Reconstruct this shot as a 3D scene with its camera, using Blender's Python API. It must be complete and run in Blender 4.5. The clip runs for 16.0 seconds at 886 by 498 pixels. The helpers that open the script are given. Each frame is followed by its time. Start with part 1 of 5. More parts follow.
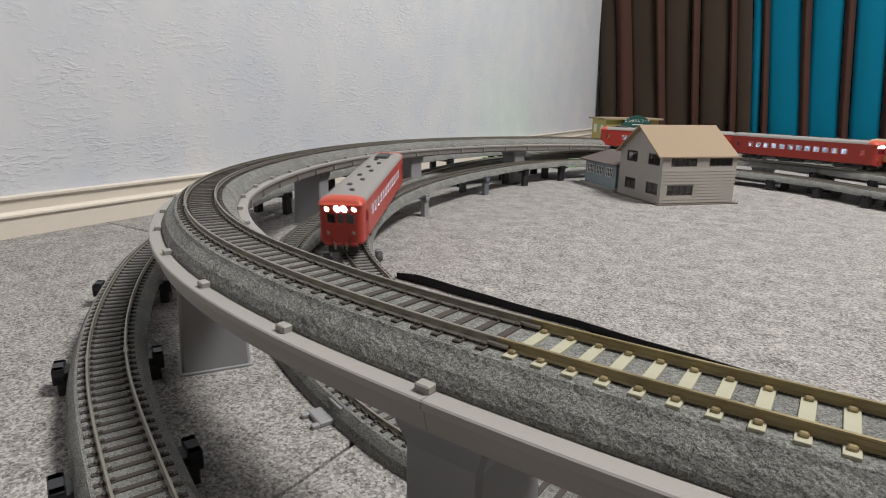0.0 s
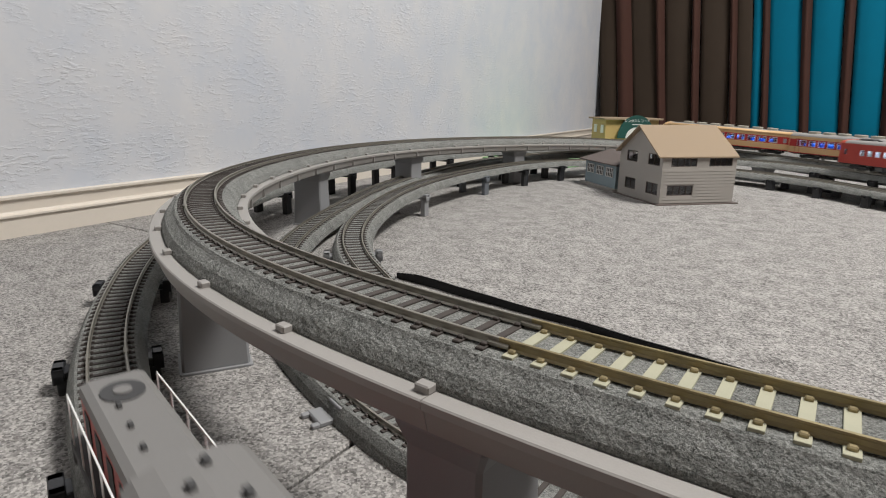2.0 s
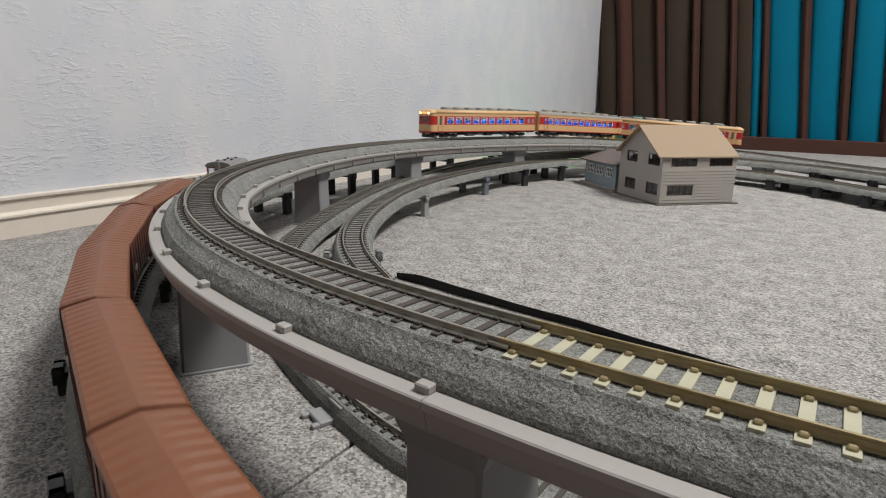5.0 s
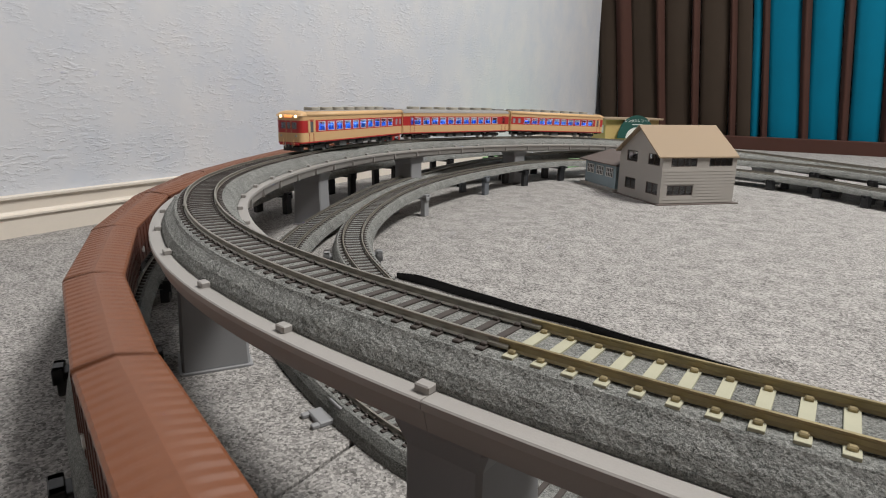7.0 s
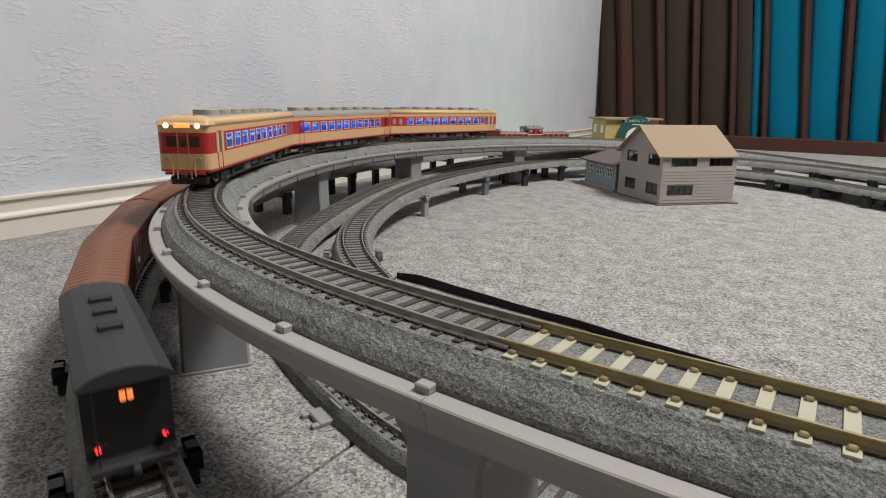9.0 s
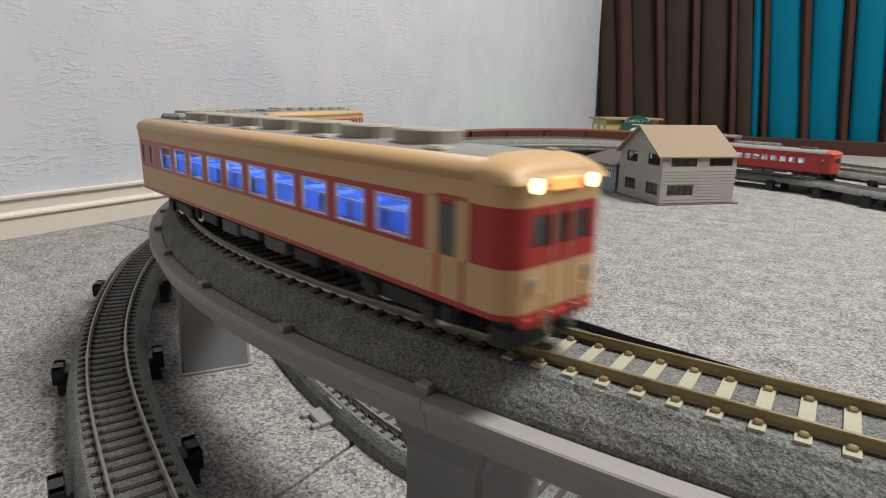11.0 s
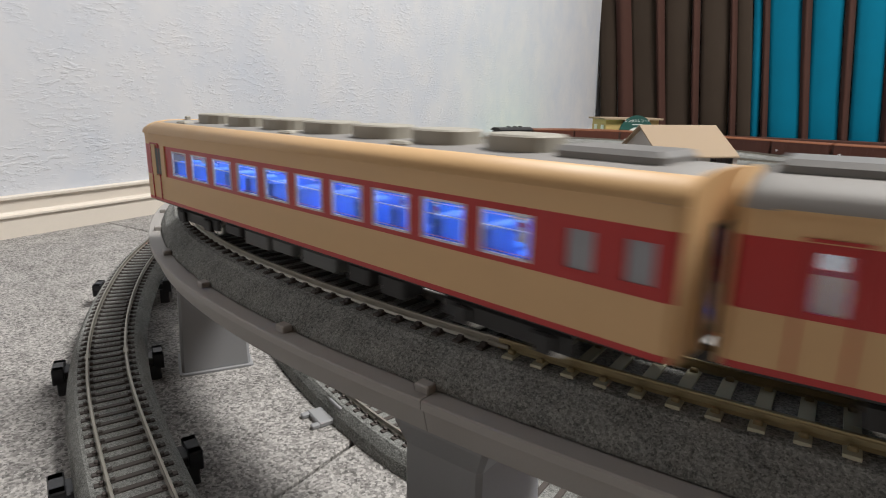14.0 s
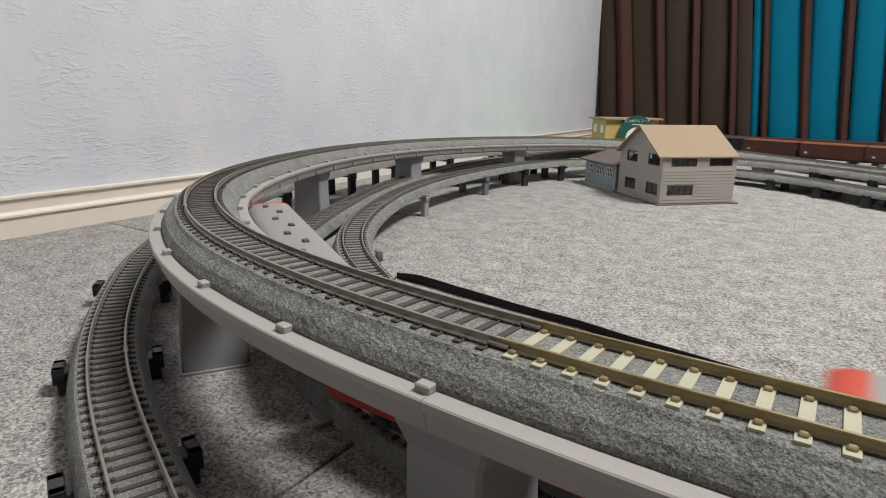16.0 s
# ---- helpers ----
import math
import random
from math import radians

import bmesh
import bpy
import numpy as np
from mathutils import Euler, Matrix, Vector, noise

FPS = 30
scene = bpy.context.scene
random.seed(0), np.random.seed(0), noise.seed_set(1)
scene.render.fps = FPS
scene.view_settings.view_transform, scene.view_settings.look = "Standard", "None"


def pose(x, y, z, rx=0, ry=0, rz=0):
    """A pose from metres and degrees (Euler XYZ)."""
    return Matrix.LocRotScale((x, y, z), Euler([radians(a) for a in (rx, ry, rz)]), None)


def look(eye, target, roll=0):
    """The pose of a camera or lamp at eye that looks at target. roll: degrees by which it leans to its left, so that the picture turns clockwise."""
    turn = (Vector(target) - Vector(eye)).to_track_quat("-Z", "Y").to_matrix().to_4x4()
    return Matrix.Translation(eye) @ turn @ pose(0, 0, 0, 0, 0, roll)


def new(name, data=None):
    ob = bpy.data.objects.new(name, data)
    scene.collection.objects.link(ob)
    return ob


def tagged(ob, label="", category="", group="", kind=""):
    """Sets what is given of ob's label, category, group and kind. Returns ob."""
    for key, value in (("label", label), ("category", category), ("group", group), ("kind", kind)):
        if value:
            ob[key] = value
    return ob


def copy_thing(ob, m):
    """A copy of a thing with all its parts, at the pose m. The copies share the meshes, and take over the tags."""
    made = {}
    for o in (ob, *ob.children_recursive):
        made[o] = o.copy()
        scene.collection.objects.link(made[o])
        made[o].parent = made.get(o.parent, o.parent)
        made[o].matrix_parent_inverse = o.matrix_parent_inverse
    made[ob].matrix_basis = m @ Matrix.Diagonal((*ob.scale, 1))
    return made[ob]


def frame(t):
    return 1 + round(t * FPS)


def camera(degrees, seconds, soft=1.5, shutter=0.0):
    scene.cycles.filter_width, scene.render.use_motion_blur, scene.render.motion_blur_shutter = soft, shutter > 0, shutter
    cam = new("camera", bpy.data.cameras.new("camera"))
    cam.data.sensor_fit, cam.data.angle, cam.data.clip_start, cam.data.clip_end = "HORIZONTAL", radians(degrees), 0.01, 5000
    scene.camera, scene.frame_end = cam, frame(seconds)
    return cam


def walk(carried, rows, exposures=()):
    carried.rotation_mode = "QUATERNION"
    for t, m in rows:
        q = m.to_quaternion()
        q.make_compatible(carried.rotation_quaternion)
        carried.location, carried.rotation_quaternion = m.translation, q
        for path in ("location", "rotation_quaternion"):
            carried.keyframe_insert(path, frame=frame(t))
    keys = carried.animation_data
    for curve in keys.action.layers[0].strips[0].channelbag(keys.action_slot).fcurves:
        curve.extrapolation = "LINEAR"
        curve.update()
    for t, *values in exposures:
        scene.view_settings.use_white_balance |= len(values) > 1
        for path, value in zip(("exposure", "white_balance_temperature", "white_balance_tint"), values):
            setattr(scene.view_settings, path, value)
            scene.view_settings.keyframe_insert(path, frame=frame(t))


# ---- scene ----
W_ROOM = (-0.9, 2.7, -1.3, 2.5, 2.4)   # x0, x1, y0, y1, ceiling

cam = camera(2 * math.degrees(math.atan(784 / 1060)), 16.0, soft=1.05, shutter=0.5)
EYE = Vector((0.0, 0.0, 0.155))
AIM = EYE + Vector((-0.52224, 0.81656, -0.24598))
walk(cam, [(0.0, look(EYE, AIM, 1.03)), (16.0, look(EYE, AIM, 1.03))], [(0.0, 0.0), (9.2, 0.0), (11.3, 0.05), (12.2, 0.2), (14.4, 0.25), (15.6, 0.15), (16.0, 0.1)])

# ---------------- light ----------------
world = bpy.data.worlds.new("world")
world.use_nodes = True
world.node_tree.nodes["Background"].inputs[0].default_value = (0.5, 0.52, 0.55, 1)
world.node_tree.nodes["Background"].inputs[1].default_value = 0.05
scene.world = world


def area(name, loc, target, size, power, color):
    d = bpy.data.lights.new(name, "AREA")
    d.shape, d.size, d.energy, d.color = "DISK", size, power, color
    ob = new(name, d)
    ob.matrix_world = look(loc, target)
    return ob


area("ceiling_lamp_light", (0.84, 0.95, 2.28), (0.84, 0.95, 0), 0.8, 86, (1.0, 0.972, 0.935))


# ---------------- materials ----------------
def mat(name, color, rough=0.6, metal=0.0, vary=0.12, scale=40.0, bump=0.0, bscale=400.0, emit=None, strength=0.0, fine=0.06, spec=0.5, dist=0.0004):
    m = bpy.data.materials.new(name)
    m.use_nodes = True
    nt = m.node_tree
    b = nt.nodes["Principled BSDF"]
    b.inputs["Roughness"].default_value, b.inputs["Metallic"].default_value = rough, metal
    b.inputs["Specular IOR Level"].default_value = spec
    co = nt.nodes.new("ShaderNodeTexCoord")
    n1, n2 = nt.nodes.new("ShaderNodeTexNoise"), nt.nodes.new("ShaderNodeTexNoise")
    n1.inputs["Scale"].default_value, n1.inputs["Detail"].default_value = scale, 4
    n2.inputs["Scale"].default_value, n2.inputs["Detail"].default_value = bscale, 3
    nt.links.new(co.outputs["Object"], n1.inputs["Vector"])
    nt.links.new(co.outputs["Object"], n2.inputs["Vector"])
    ad = nt.nodes.new("ShaderNodeMath")
    ad.operation = "MULTIPLY_ADD"
    nt.links.new(n2.outputs["Fac"], ad.inputs[0])
    ad.inputs[1].default_value = fine / max(vary, 1e-3)
    nt.links.new(n1.outputs["Fac"], ad.inputs[2])
    r = nt.nodes.new("ShaderNodeMapRange")
    r.inputs["From Min"].default_value, r.inputs["From Max"].default_value = 0.3, 0.7 + fine / max(vary, 1e-3)
    r.inputs["To Min"].default_value, r.inputs["To Max"].default_value = 1 - vary, 1 + vary
    nt.links.new(ad.outputs[0], r.inputs["Value"])
    mx = nt.nodes.new("ShaderNodeVectorMath")
    mx.operation = "SCALE"
    mx.inputs[0].default_value = color
    nt.links.new(r.outputs[0], mx.inputs["Scale"])
    nt.links.new(mx.outputs[0], b.inputs["Base Color"])
    r2 = nt.nodes.new("ShaderNodeMapRange")
    r2.inputs["To Min"].default_value, r2.inputs["To Max"].default_value = max(rough - 0.1, 0.02), min(rough + 0.1, 1)
    nt.links.new(n1.outputs["Fac"], r2.inputs["Value"])
    nt.links.new(r2.outputs[0], b.inputs["Roughness"])
    if bump:
        bp = nt.nodes.new("ShaderNodeBump")
        bp.inputs["Strength"].default_value, bp.inputs["Distance"].default_value = bump, dist
        nt.links.new(n2.outputs["Fac"], bp.inputs["Height"])
        nt.links.new(bp.outputs[0], b.inputs["Normal"])
    if emit:
        b.inputs["Emission Color"].default_value = (*emit, 1)
        b.inputs["Emission Strength"].default_value = strength
    return m


def speckled(name, dark, light, scale, scale2, bump, dist, rough=0.95, lo=0.35, hi=0.65, cells=0.45, vscale=0):
    """Grains of two tones at two scales: carpet pile and ballast."""
    m = bpy.data.materials.new(name)
    m.use_nodes = True
    nt = m.node_tree
    b = nt.nodes["Principled BSDF"]
    b.inputs["Roughness"].default_value = rough
    b.inputs["Specular IOR Level"].default_value = 0.2
    co = nt.nodes.new("ShaderNodeTexCoord")
    n1, n2, v = nt.nodes.new("ShaderNodeTexNoise"), nt.nodes.new("ShaderNodeTexNoise"), nt.nodes.new("ShaderNodeTexVoronoi")
    n1.inputs["Scale"].default_value, n1.inputs["Detail"].default_value, n1.inputs["Roughness"].default_value = scale, 5, 0.7
    n2.inputs["Scale"].default_value, n2.inputs["Detail"].default_value = scale2, 3
    v.inputs["Scale"].default_value = vscale or scale * 1.6
    for n in (n1, n2, v):
        nt.links.new(co.outputs["Object"], n.inputs["Vector"])
    mixf = nt.nodes.new("ShaderNodeMix")
    mixf.inputs[0].default_value = cells
    nt.links.new(n1.outputs["Fac"], mixf.inputs[2])
    sep = nt.nodes.new("ShaderNodeSeparateColor")
    nt.links.new(v.outputs["Color"], sep.inputs[0])
    nt.links.new(sep.outputs[0], mixf.inputs[3])
    mix2 = nt.nodes.new("ShaderNodeMix")
    mix2.inputs[0].default_value = 0.25
    nt.links.new(mixf.outputs[0], mix2.inputs[2])
    nt.links.new(n2.outputs["Fac"], mix2.inputs[3])
    cr = nt.nodes.new("ShaderNodeValToRGB")
    cr.color_ramp.elements[0].position, cr.color_ramp.elements[1].position = lo, hi
    cr.color_ramp.elements[0].color, cr.color_ramp.elements[1].color = (*dark, 1), (*light, 1)
    nt.links.new(mix2.outputs[0], cr.inputs[0])
    nt.links.new(cr.outputs[0], b.inputs["Base Color"])
    bp = nt.nodes.new("ShaderNodeBump")
    bp.inputs["Strength"].default_value, bp.inputs["Distance"].default_value = bump, dist
    nt.links.new(mixf.outputs[0], bp.inputs["Height"])
    nt.links.new(bp.outputs[0], b.inputs["Normal"])
    return m


def wallpaper_mat():
    """Pale blue-grey paper: cloudy tone and fine diagonal trowel strokes in relief."""
    m = mat("wallpaper", (0.63, 0.65, 0.69), 0.85, vary=0.03, scale=6, fine=0.02, bscale=60)
    nt = m.node_tree
    b = nt.nodes["Principled BSDF"]

    def noise(scale, detail, rough, vector):
        n = nt.nodes.new("ShaderNodeTexNoise")
        n.inputs["Scale"].default_value, n.inputs["Detail"].default_value, n.inputs["Roughness"].default_value = scale, detail, rough
        nt.links.new(vector, n.inputs["Vector"])
        return n

    def span(src, lo, hi, a=0.0, c=1.0):
        r = nt.nodes.new("ShaderNodeMapRange")
        r.inputs["From Min"].default_value, r.inputs["From Max"].default_value, r.inputs["To Min"].default_value, r.inputs["To Max"].default_value = lo, hi, a, c
        nt.links.new(src, r.inputs["Value"])
        return r.outputs[0]

    def times(a, c):
        mu = nt.nodes.new("ShaderNodeMath")
        mu.operation = "MULTIPLY"
        nt.links.new(a, mu.inputs[0])
        nt.links.new(c, mu.inputs[1])
        return mu.outputs[0]
    co = nt.nodes.new("ShaderNodeTexCoord").outputs["Object"]
    mp = nt.nodes.new("ShaderNodeMapping")
    mp.inputs["Rotation"].default_value = (0.75, 0.0, 0.0)
    mp.inputs["Scale"].default_value = (1, 0.55, 1.5)
    nt.links.new(co, mp.inputs["Vector"])
    strokes = span(noise(150, 4, 0.6, mp.outputs[0]).outputs["Fac"], 0.50, 0.64)
    patches = span(noise(16, 3, 0.6, co).outputs["Fac"], 0.40, 0.62)
    bp = nt.nodes.new("ShaderNodeBump")
    bp.inputs["Strength"].default_value, bp.inputs["Distance"].default_value = 0.55, 0.0010
    nt.links.new(times(strokes, patches), bp.inputs["Height"])
    nt.links.new(bp.outputs[0], b.inputs["Normal"])
    # cloudy tone, slightly bluer where darker
    mix = nt.nodes.new("ShaderNodeMix")
    mix.data_type = "RGBA"
    mix.inputs[6].default_value, mix.inputs[7].default_value = (0.575, 0.61, 0.675, 1), (0.675, 0.68, 0.70, 1)
    nt.links.new(span(noise(9, 6, 0.68, co).outputs["Fac"], 0.32, 0.68), mix.inputs[0])
    nt.links.new(mix.outputs[2], b.inputs["Base Color"])
    return m


M = {}
M["wallpaper"] = wallpaper_mat()
# invented dark brown for the unseen walls, so they bounce little light
M["bouncecutwall"] = mat("dark_bounce_cut_wall", (0.14, 0.10, 0.07), 0.6, vary=0.15, scale=5, bump=0.1, bscale=200)
M["paint"] = mat("white_paint", (0.74, 0.68, 0.60), 0.45, vary=0.03, scale=20)
M["ceiling"] = mat("ceiling_paint", (0.66, 0.65, 0.63), 0.9, vary=0.03, scale=10)
M["carpet"] = speckled("grey_carpet", (0.125, 0.12, 0.115), (0.55, 0.53, 0.51), 330, 50, 1.0, 0.002, lo=0.33, hi=0.67, cells=0.36, vscale=800)
M["backing"] = mat("black_rubber_backing", (0.012, 0.012, 0.013), 0.9, vary=0.3, scale=120, bump=0.5, bscale=900)
M["ballast"] = speckled("grey_ballast", (0.085, 0.090, 0.086), (0.43, 0.435, 0.415), 1000, 90, 1.0, 0.0014, rough=0.9, lo=0.30, hi=0.70, cells=0.30, vscale=2400)
M["deck"] = mat("grey_viaduct_plastic", (0.33, 0.315, 0.30), 0.55, vary=0.06, scale=30, bump=0.08, bscale=1500, fine=0.03)
M["pier"] = mat("dark_grey_plastic", (0.27, 0.275, 0.285), 0.5, vary=0.06, scale=30, bump=0.05, bscale=1500, fine=0.03)
M["bluepier"] = mat("slate_grey_plastic", (0.13, 0.145, 0.165), 0.5, vary=0.08, scale=60, fine=0.03)
M["blackpier"] = mat("black_plastic", (0.018, 0.019, 0.022), 0.42, vary=0.2, scale=90, fine=0.1)
M["sleeper"] = mat("dark_brown_sleeper", (0.055, 0.045, 0.04), 0.7, vary=0.25, scale=200, bump=0.2, bscale=1800)
M["whitesleeper"] = mat("cream_sleeper", (0.43, 0.42, 0.31), 0.6, vary=0.1, scale=150, bump=0.1, bscale=1800)
M["rail"] = mat("nickel_rail", (0.33, 0.31, 0.265), 0.42, 0.75, vary=0.15, scale=150)
M["brass"] = mat("tarnished_brass_rail", (0.34, 0.28, 0.16), 0.5, 0.65, vary=0.25, scale=120)
M["cream"] = mat("cream_paint", (0.62, 0.40, 0.20), 0.5, vary=0.04, scale=60, fine=0.02)
M["red"] = mat("dark_red_paint", (0.42, 0.022, 0.022), 0.35, vary=0.06, scale=60, fine=0.02)
M["orange"] = mat("vermilion_paint", (0.42, 0.046, 0.033), 0.38, vary=0.06, scale=60, fine=0.02)
M["brightorange"] = mat("orange_roof_end_paint", (0.54, 0.085, 0.052), 0.4, vary=0.05, scale=60, fine=0.02)
M["roof"] = mat("grey_roof_paint", (0.27, 0.26, 0.25), 0.6, vary=0.06, scale=60, bump=0.1, bscale=1200)
M["vent"] = mat("warm_grey_plastic", (0.36, 0.34, 0.29), 0.6, vary=0.06, scale=80)
M["darkvent"] = mat("dark_grey_vent", (0.05, 0.05, 0.052), 0.6, vary=0.1, scale=80)
M["under"] = mat("black_underframe", (0.022, 0.022, 0.023), 0.6, vary=0.25, scale=120)
M["tank"] = mat("dark_grey_tank", (0.10, 0.105, 0.105), 0.6, vary=0.15, scale=100)
M["steel"] = mat("bright_wheel_steel", (0.5, 0.49, 0.47), 0.3, 1.0, vary=0.1, scale=150)
M["seat"] = mat("blue_seat_plastic", (0.02, 0.21, 0.80), 0.5, vary=0.15, scale=90)
M["interior"] = mat("pale_interior", (0.7, 0.7, 0.72), 0.6, vary=0.05, scale=90)
M["ledstrip"] = mat("white_led", (0.9, 0.9, 1.0), 0.5, vary=0.0, emit=(0.75, 0.85, 1.0), strength=13)
M["warmglow"] = mat("warm_lit_lens", (1, 0.8, 0.5), 0.3, vary=0.0, emit=(1.0, 0.72, 0.35), strength=4)
M["whiteglow"] = mat("cold_lit_lens", (1, 1, 1), 0.3, vary=0.0, emit=(0.72, 0.78, 1.0), strength=45)
M["sideglow"] = mat("pinkish_lit_lens", (1, 0.85, 0.7), 0.3, vary=0.0, emit=(1.0, 0.78, 0.55), strength=9)
M["signglow"] = mat("lit_destination_sign", (1, 0.5, 0.2), 0.4, vary=0.0, emit=(1.0, 0.32, 0.08), strength=1.2)
M["redglow"] = mat("red_tail_lens", (1, 0.05, 0.05), 0.3, vary=0.0, emit=(1.0, 0.02, 0.03), strength=3)
M["orangeglow"] = mat("lit_end_window", (1, 0.35, 0.12), 0.4, vary=0.1, emit=(1.0, 0.22, 0.05), strength=1.3)
M["frosted"] = mat("frosted_grey_glazing", (0.30, 0.31, 0.34), 0.4, vary=0.05, scale=80)
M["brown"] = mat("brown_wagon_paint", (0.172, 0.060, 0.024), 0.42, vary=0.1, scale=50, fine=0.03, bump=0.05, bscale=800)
# wagon sides and ends: a darker brown than the roof
M["brownside"] = mat("darker_brown_wagon_side", (0.10, 0.032, 0.02), 0.5, vary=0.12, scale=60, fine=0.04)
M["black"] = mat("black_van_paint", (0.010, 0.010, 0.011), 0.6, vary=0.2, scale=60)
M["hood"] = mat("grey_hood_paint", (0.20, 0.195, 0.19), 0.5, vary=0.06, scale=60, bump=0.05, bscale=1000)
M["vanroof"] = mat("black_van_roof", (0.028, 0.028, 0.029), 0.6, vary=0.15, scale=60, bump=0.08, bscale=900)
M["locored"] = mat("red_locomotive_paint", (0.40, 0.035, 0.025), 0.4, vary=0.08, scale=60)
M["white"] = mat("white_trim", (0.75, 0.75, 0.74), 0.5, vary=0.04, scale=60)
M["sidinggrey"] = mat("grey_house_plastic", (0.36, 0.34, 0.315), 0.7, vary=0.06, scale=50, bump=0.1, bscale=900)
M["tanroof"] = mat("tan_roof_card", (0.31, 0.232, 0.155), 0.75, vary=0.05, scale=60, bump=0.15, bscale=1500)
M["brownroof"] = mat("brown_grey_roof", (0.13, 0.105, 0.095), 0.7, vary=0.1, scale=70, bump=0.2, bscale=1200)
M["bluehouse"] = mat("blue_grey_house_plastic", (0.27, 0.345, 0.385), 0.65, vary=0.06, scale=60)
M["yellow"] = mat("ochre_shop_plastic", (0.50, 0.355, 0.145), 0.6, vary=0.06, scale=60)
M["signgreen"] = mat("dark_green_sign", (0.012, 0.075, 0.065), 0.5, vary=0.06, scale=60)
M["greenboard"] = mat("pale_green_board", (0.22, 0.42, 0.20), 0.7, vary=0.06, scale=30)
M["curtainbrown"] = mat("dark_brown_cloth", (0.050, 0.037, 0.028), 0.95, vary=0.12, scale=12, bump=0.25, bscale=700, spec=0.1)
M["curtainstripe"] = mat("reddish_brown_cloth", (0.072, 0.036, 0.029), 0.95, vary=0.12, scale=12, bump=0.25, bscale=700, spec=0.1)
M["curtainblue"] = mat("teal_blue_cloth", (0.002, 0.135, 0.225), 0.95, vary=0.1, scale=12, bump=0.25, bscale=700, spec=0.1)


def glass_mat():
    m = bpy.data.materials.new("clear_glazing")
    m.use_nodes = True
    nt = m.node_tree
    nt.nodes.remove(nt.nodes["Principled BSDF"])
    tr, gl, mx = nt.nodes.new("ShaderNodeBsdfTransparent"), nt.nodes.new("ShaderNodeBsdfGlossy"), nt.nodes.new("ShaderNodeMixShader")
    tr.inputs[0].default_value = (0.86, 0.88, 0.92, 1)
    gl.inputs["Roughness"].default_value = 0.05
    mx.inputs[0].default_value = 0.07
    nt.links.new(tr.outputs[0], mx.inputs[1])
    nt.links.new(gl.outputs[0], mx.inputs[2])
    nt.links.new(mx.outputs[0], nt.nodes["Material Output"].inputs[0])
    return m


M["glass"] = glass_mat()


# ---------------- mesh helpers ----------------
def mesh_of(name, verts, faces, material, smooth=False):
    me = bpy.data.meshes.new(name)
    me.from_pydata([tuple(v) for v in verts], [], faces)
    me.materials.append(M[material])
    if smooth:
        me.polygons.foreach_set("use_smooth", [True] * len(me.polygons))
    me.update()
    return me


def part(name, me, parent=None, label="", m=None):
    ob = new(name, me)
    if parent is not None:
        ob.parent = parent
    if m is not None:
        ob.matrix_basis = m
    if label:
        ob["label"] = label
    return ob


def empty(name, m=None):
    ob = new(name)
    ob.empty_display_size = 0.01
    if m is not None:
        ob.matrix_basis = m
    return ob


class Geo:
    """Collects verts and faces of one mesh."""

    def __init__(self):
        self.v, self.f = [], []

    def add(self, vs, fs):
        o = len(self.v)
        self.v += [tuple(x) for x in vs]
        self.f += [[i + o for i in f] for f in fs]
        return self

    def box(self, x0, x1, y0, y1, z0, z1, bev=0.0):
        if not bev:
            vs = [(x, y, z) for z in (z0, z1) for x, y in ((x0, y0), (x1, y0), (x1, y1), (x0, y1))]
            return self.add(vs, [[3, 2, 1, 0], [4, 5, 6, 7], [0, 1, 5, 4], [1, 2, 6, 5], [2, 3, 7, 6], [3, 0, 4, 7]])
        b = bev
        ring = lambda d: [(x0 + d, y0), (x1 - d, y0), (x1, y0 + d), (x1, y1 - d), (x1 - d, y1), (x0 + d, y1), (x0, y1 - d), (x0, y0 + d)]
        inner = [(min(max(x, x0 + b), x1 - b), min(max(y, y0 + b), y1 - b)) for x, y in ring(b)]
        vs = [(x, y, z0) for x, y in ring(b)] + [(x, y, z1 - b) for x, y in ring(b)] + [(x, y, z1) for x, y in inner]
        fs = [list(range(7, -1, -1)), [16, 18, 20, 22]]
        for k in (0, 8):
            fs += [[k + i, k + (i + 1) % 8, k + 8 + (i + 1) % 8, k + 8 + i] for i in range(8)]
        return self.add(vs, fs)

    def cyl(self, p, axis, r, length, n=14, r2=None):
        a = Vector(axis).normalized()
        u = a.orthogonal().normalized()
        w = a.cross(u)
        p = Vector(p)
        r2 = r if r2 is None else r2
        vs = [p + (u * math.cos(t) + w * math.sin(t)) * rr + a * h for rr, h in ((r, 0), (r2, length)) for t in [2 * math.pi * i / n for i in range(n)]]
        return self.add(vs, [[i, (i + 1) % n, n + (i + 1) % n, n + i] for i in range(n)] + [list(range(n - 1, -1, -1)), list(range(n, 2 * n))])

    def mesh(self, name, material, smooth=False):
        return mesh_of(name, self.v, self.f, material, smooth)


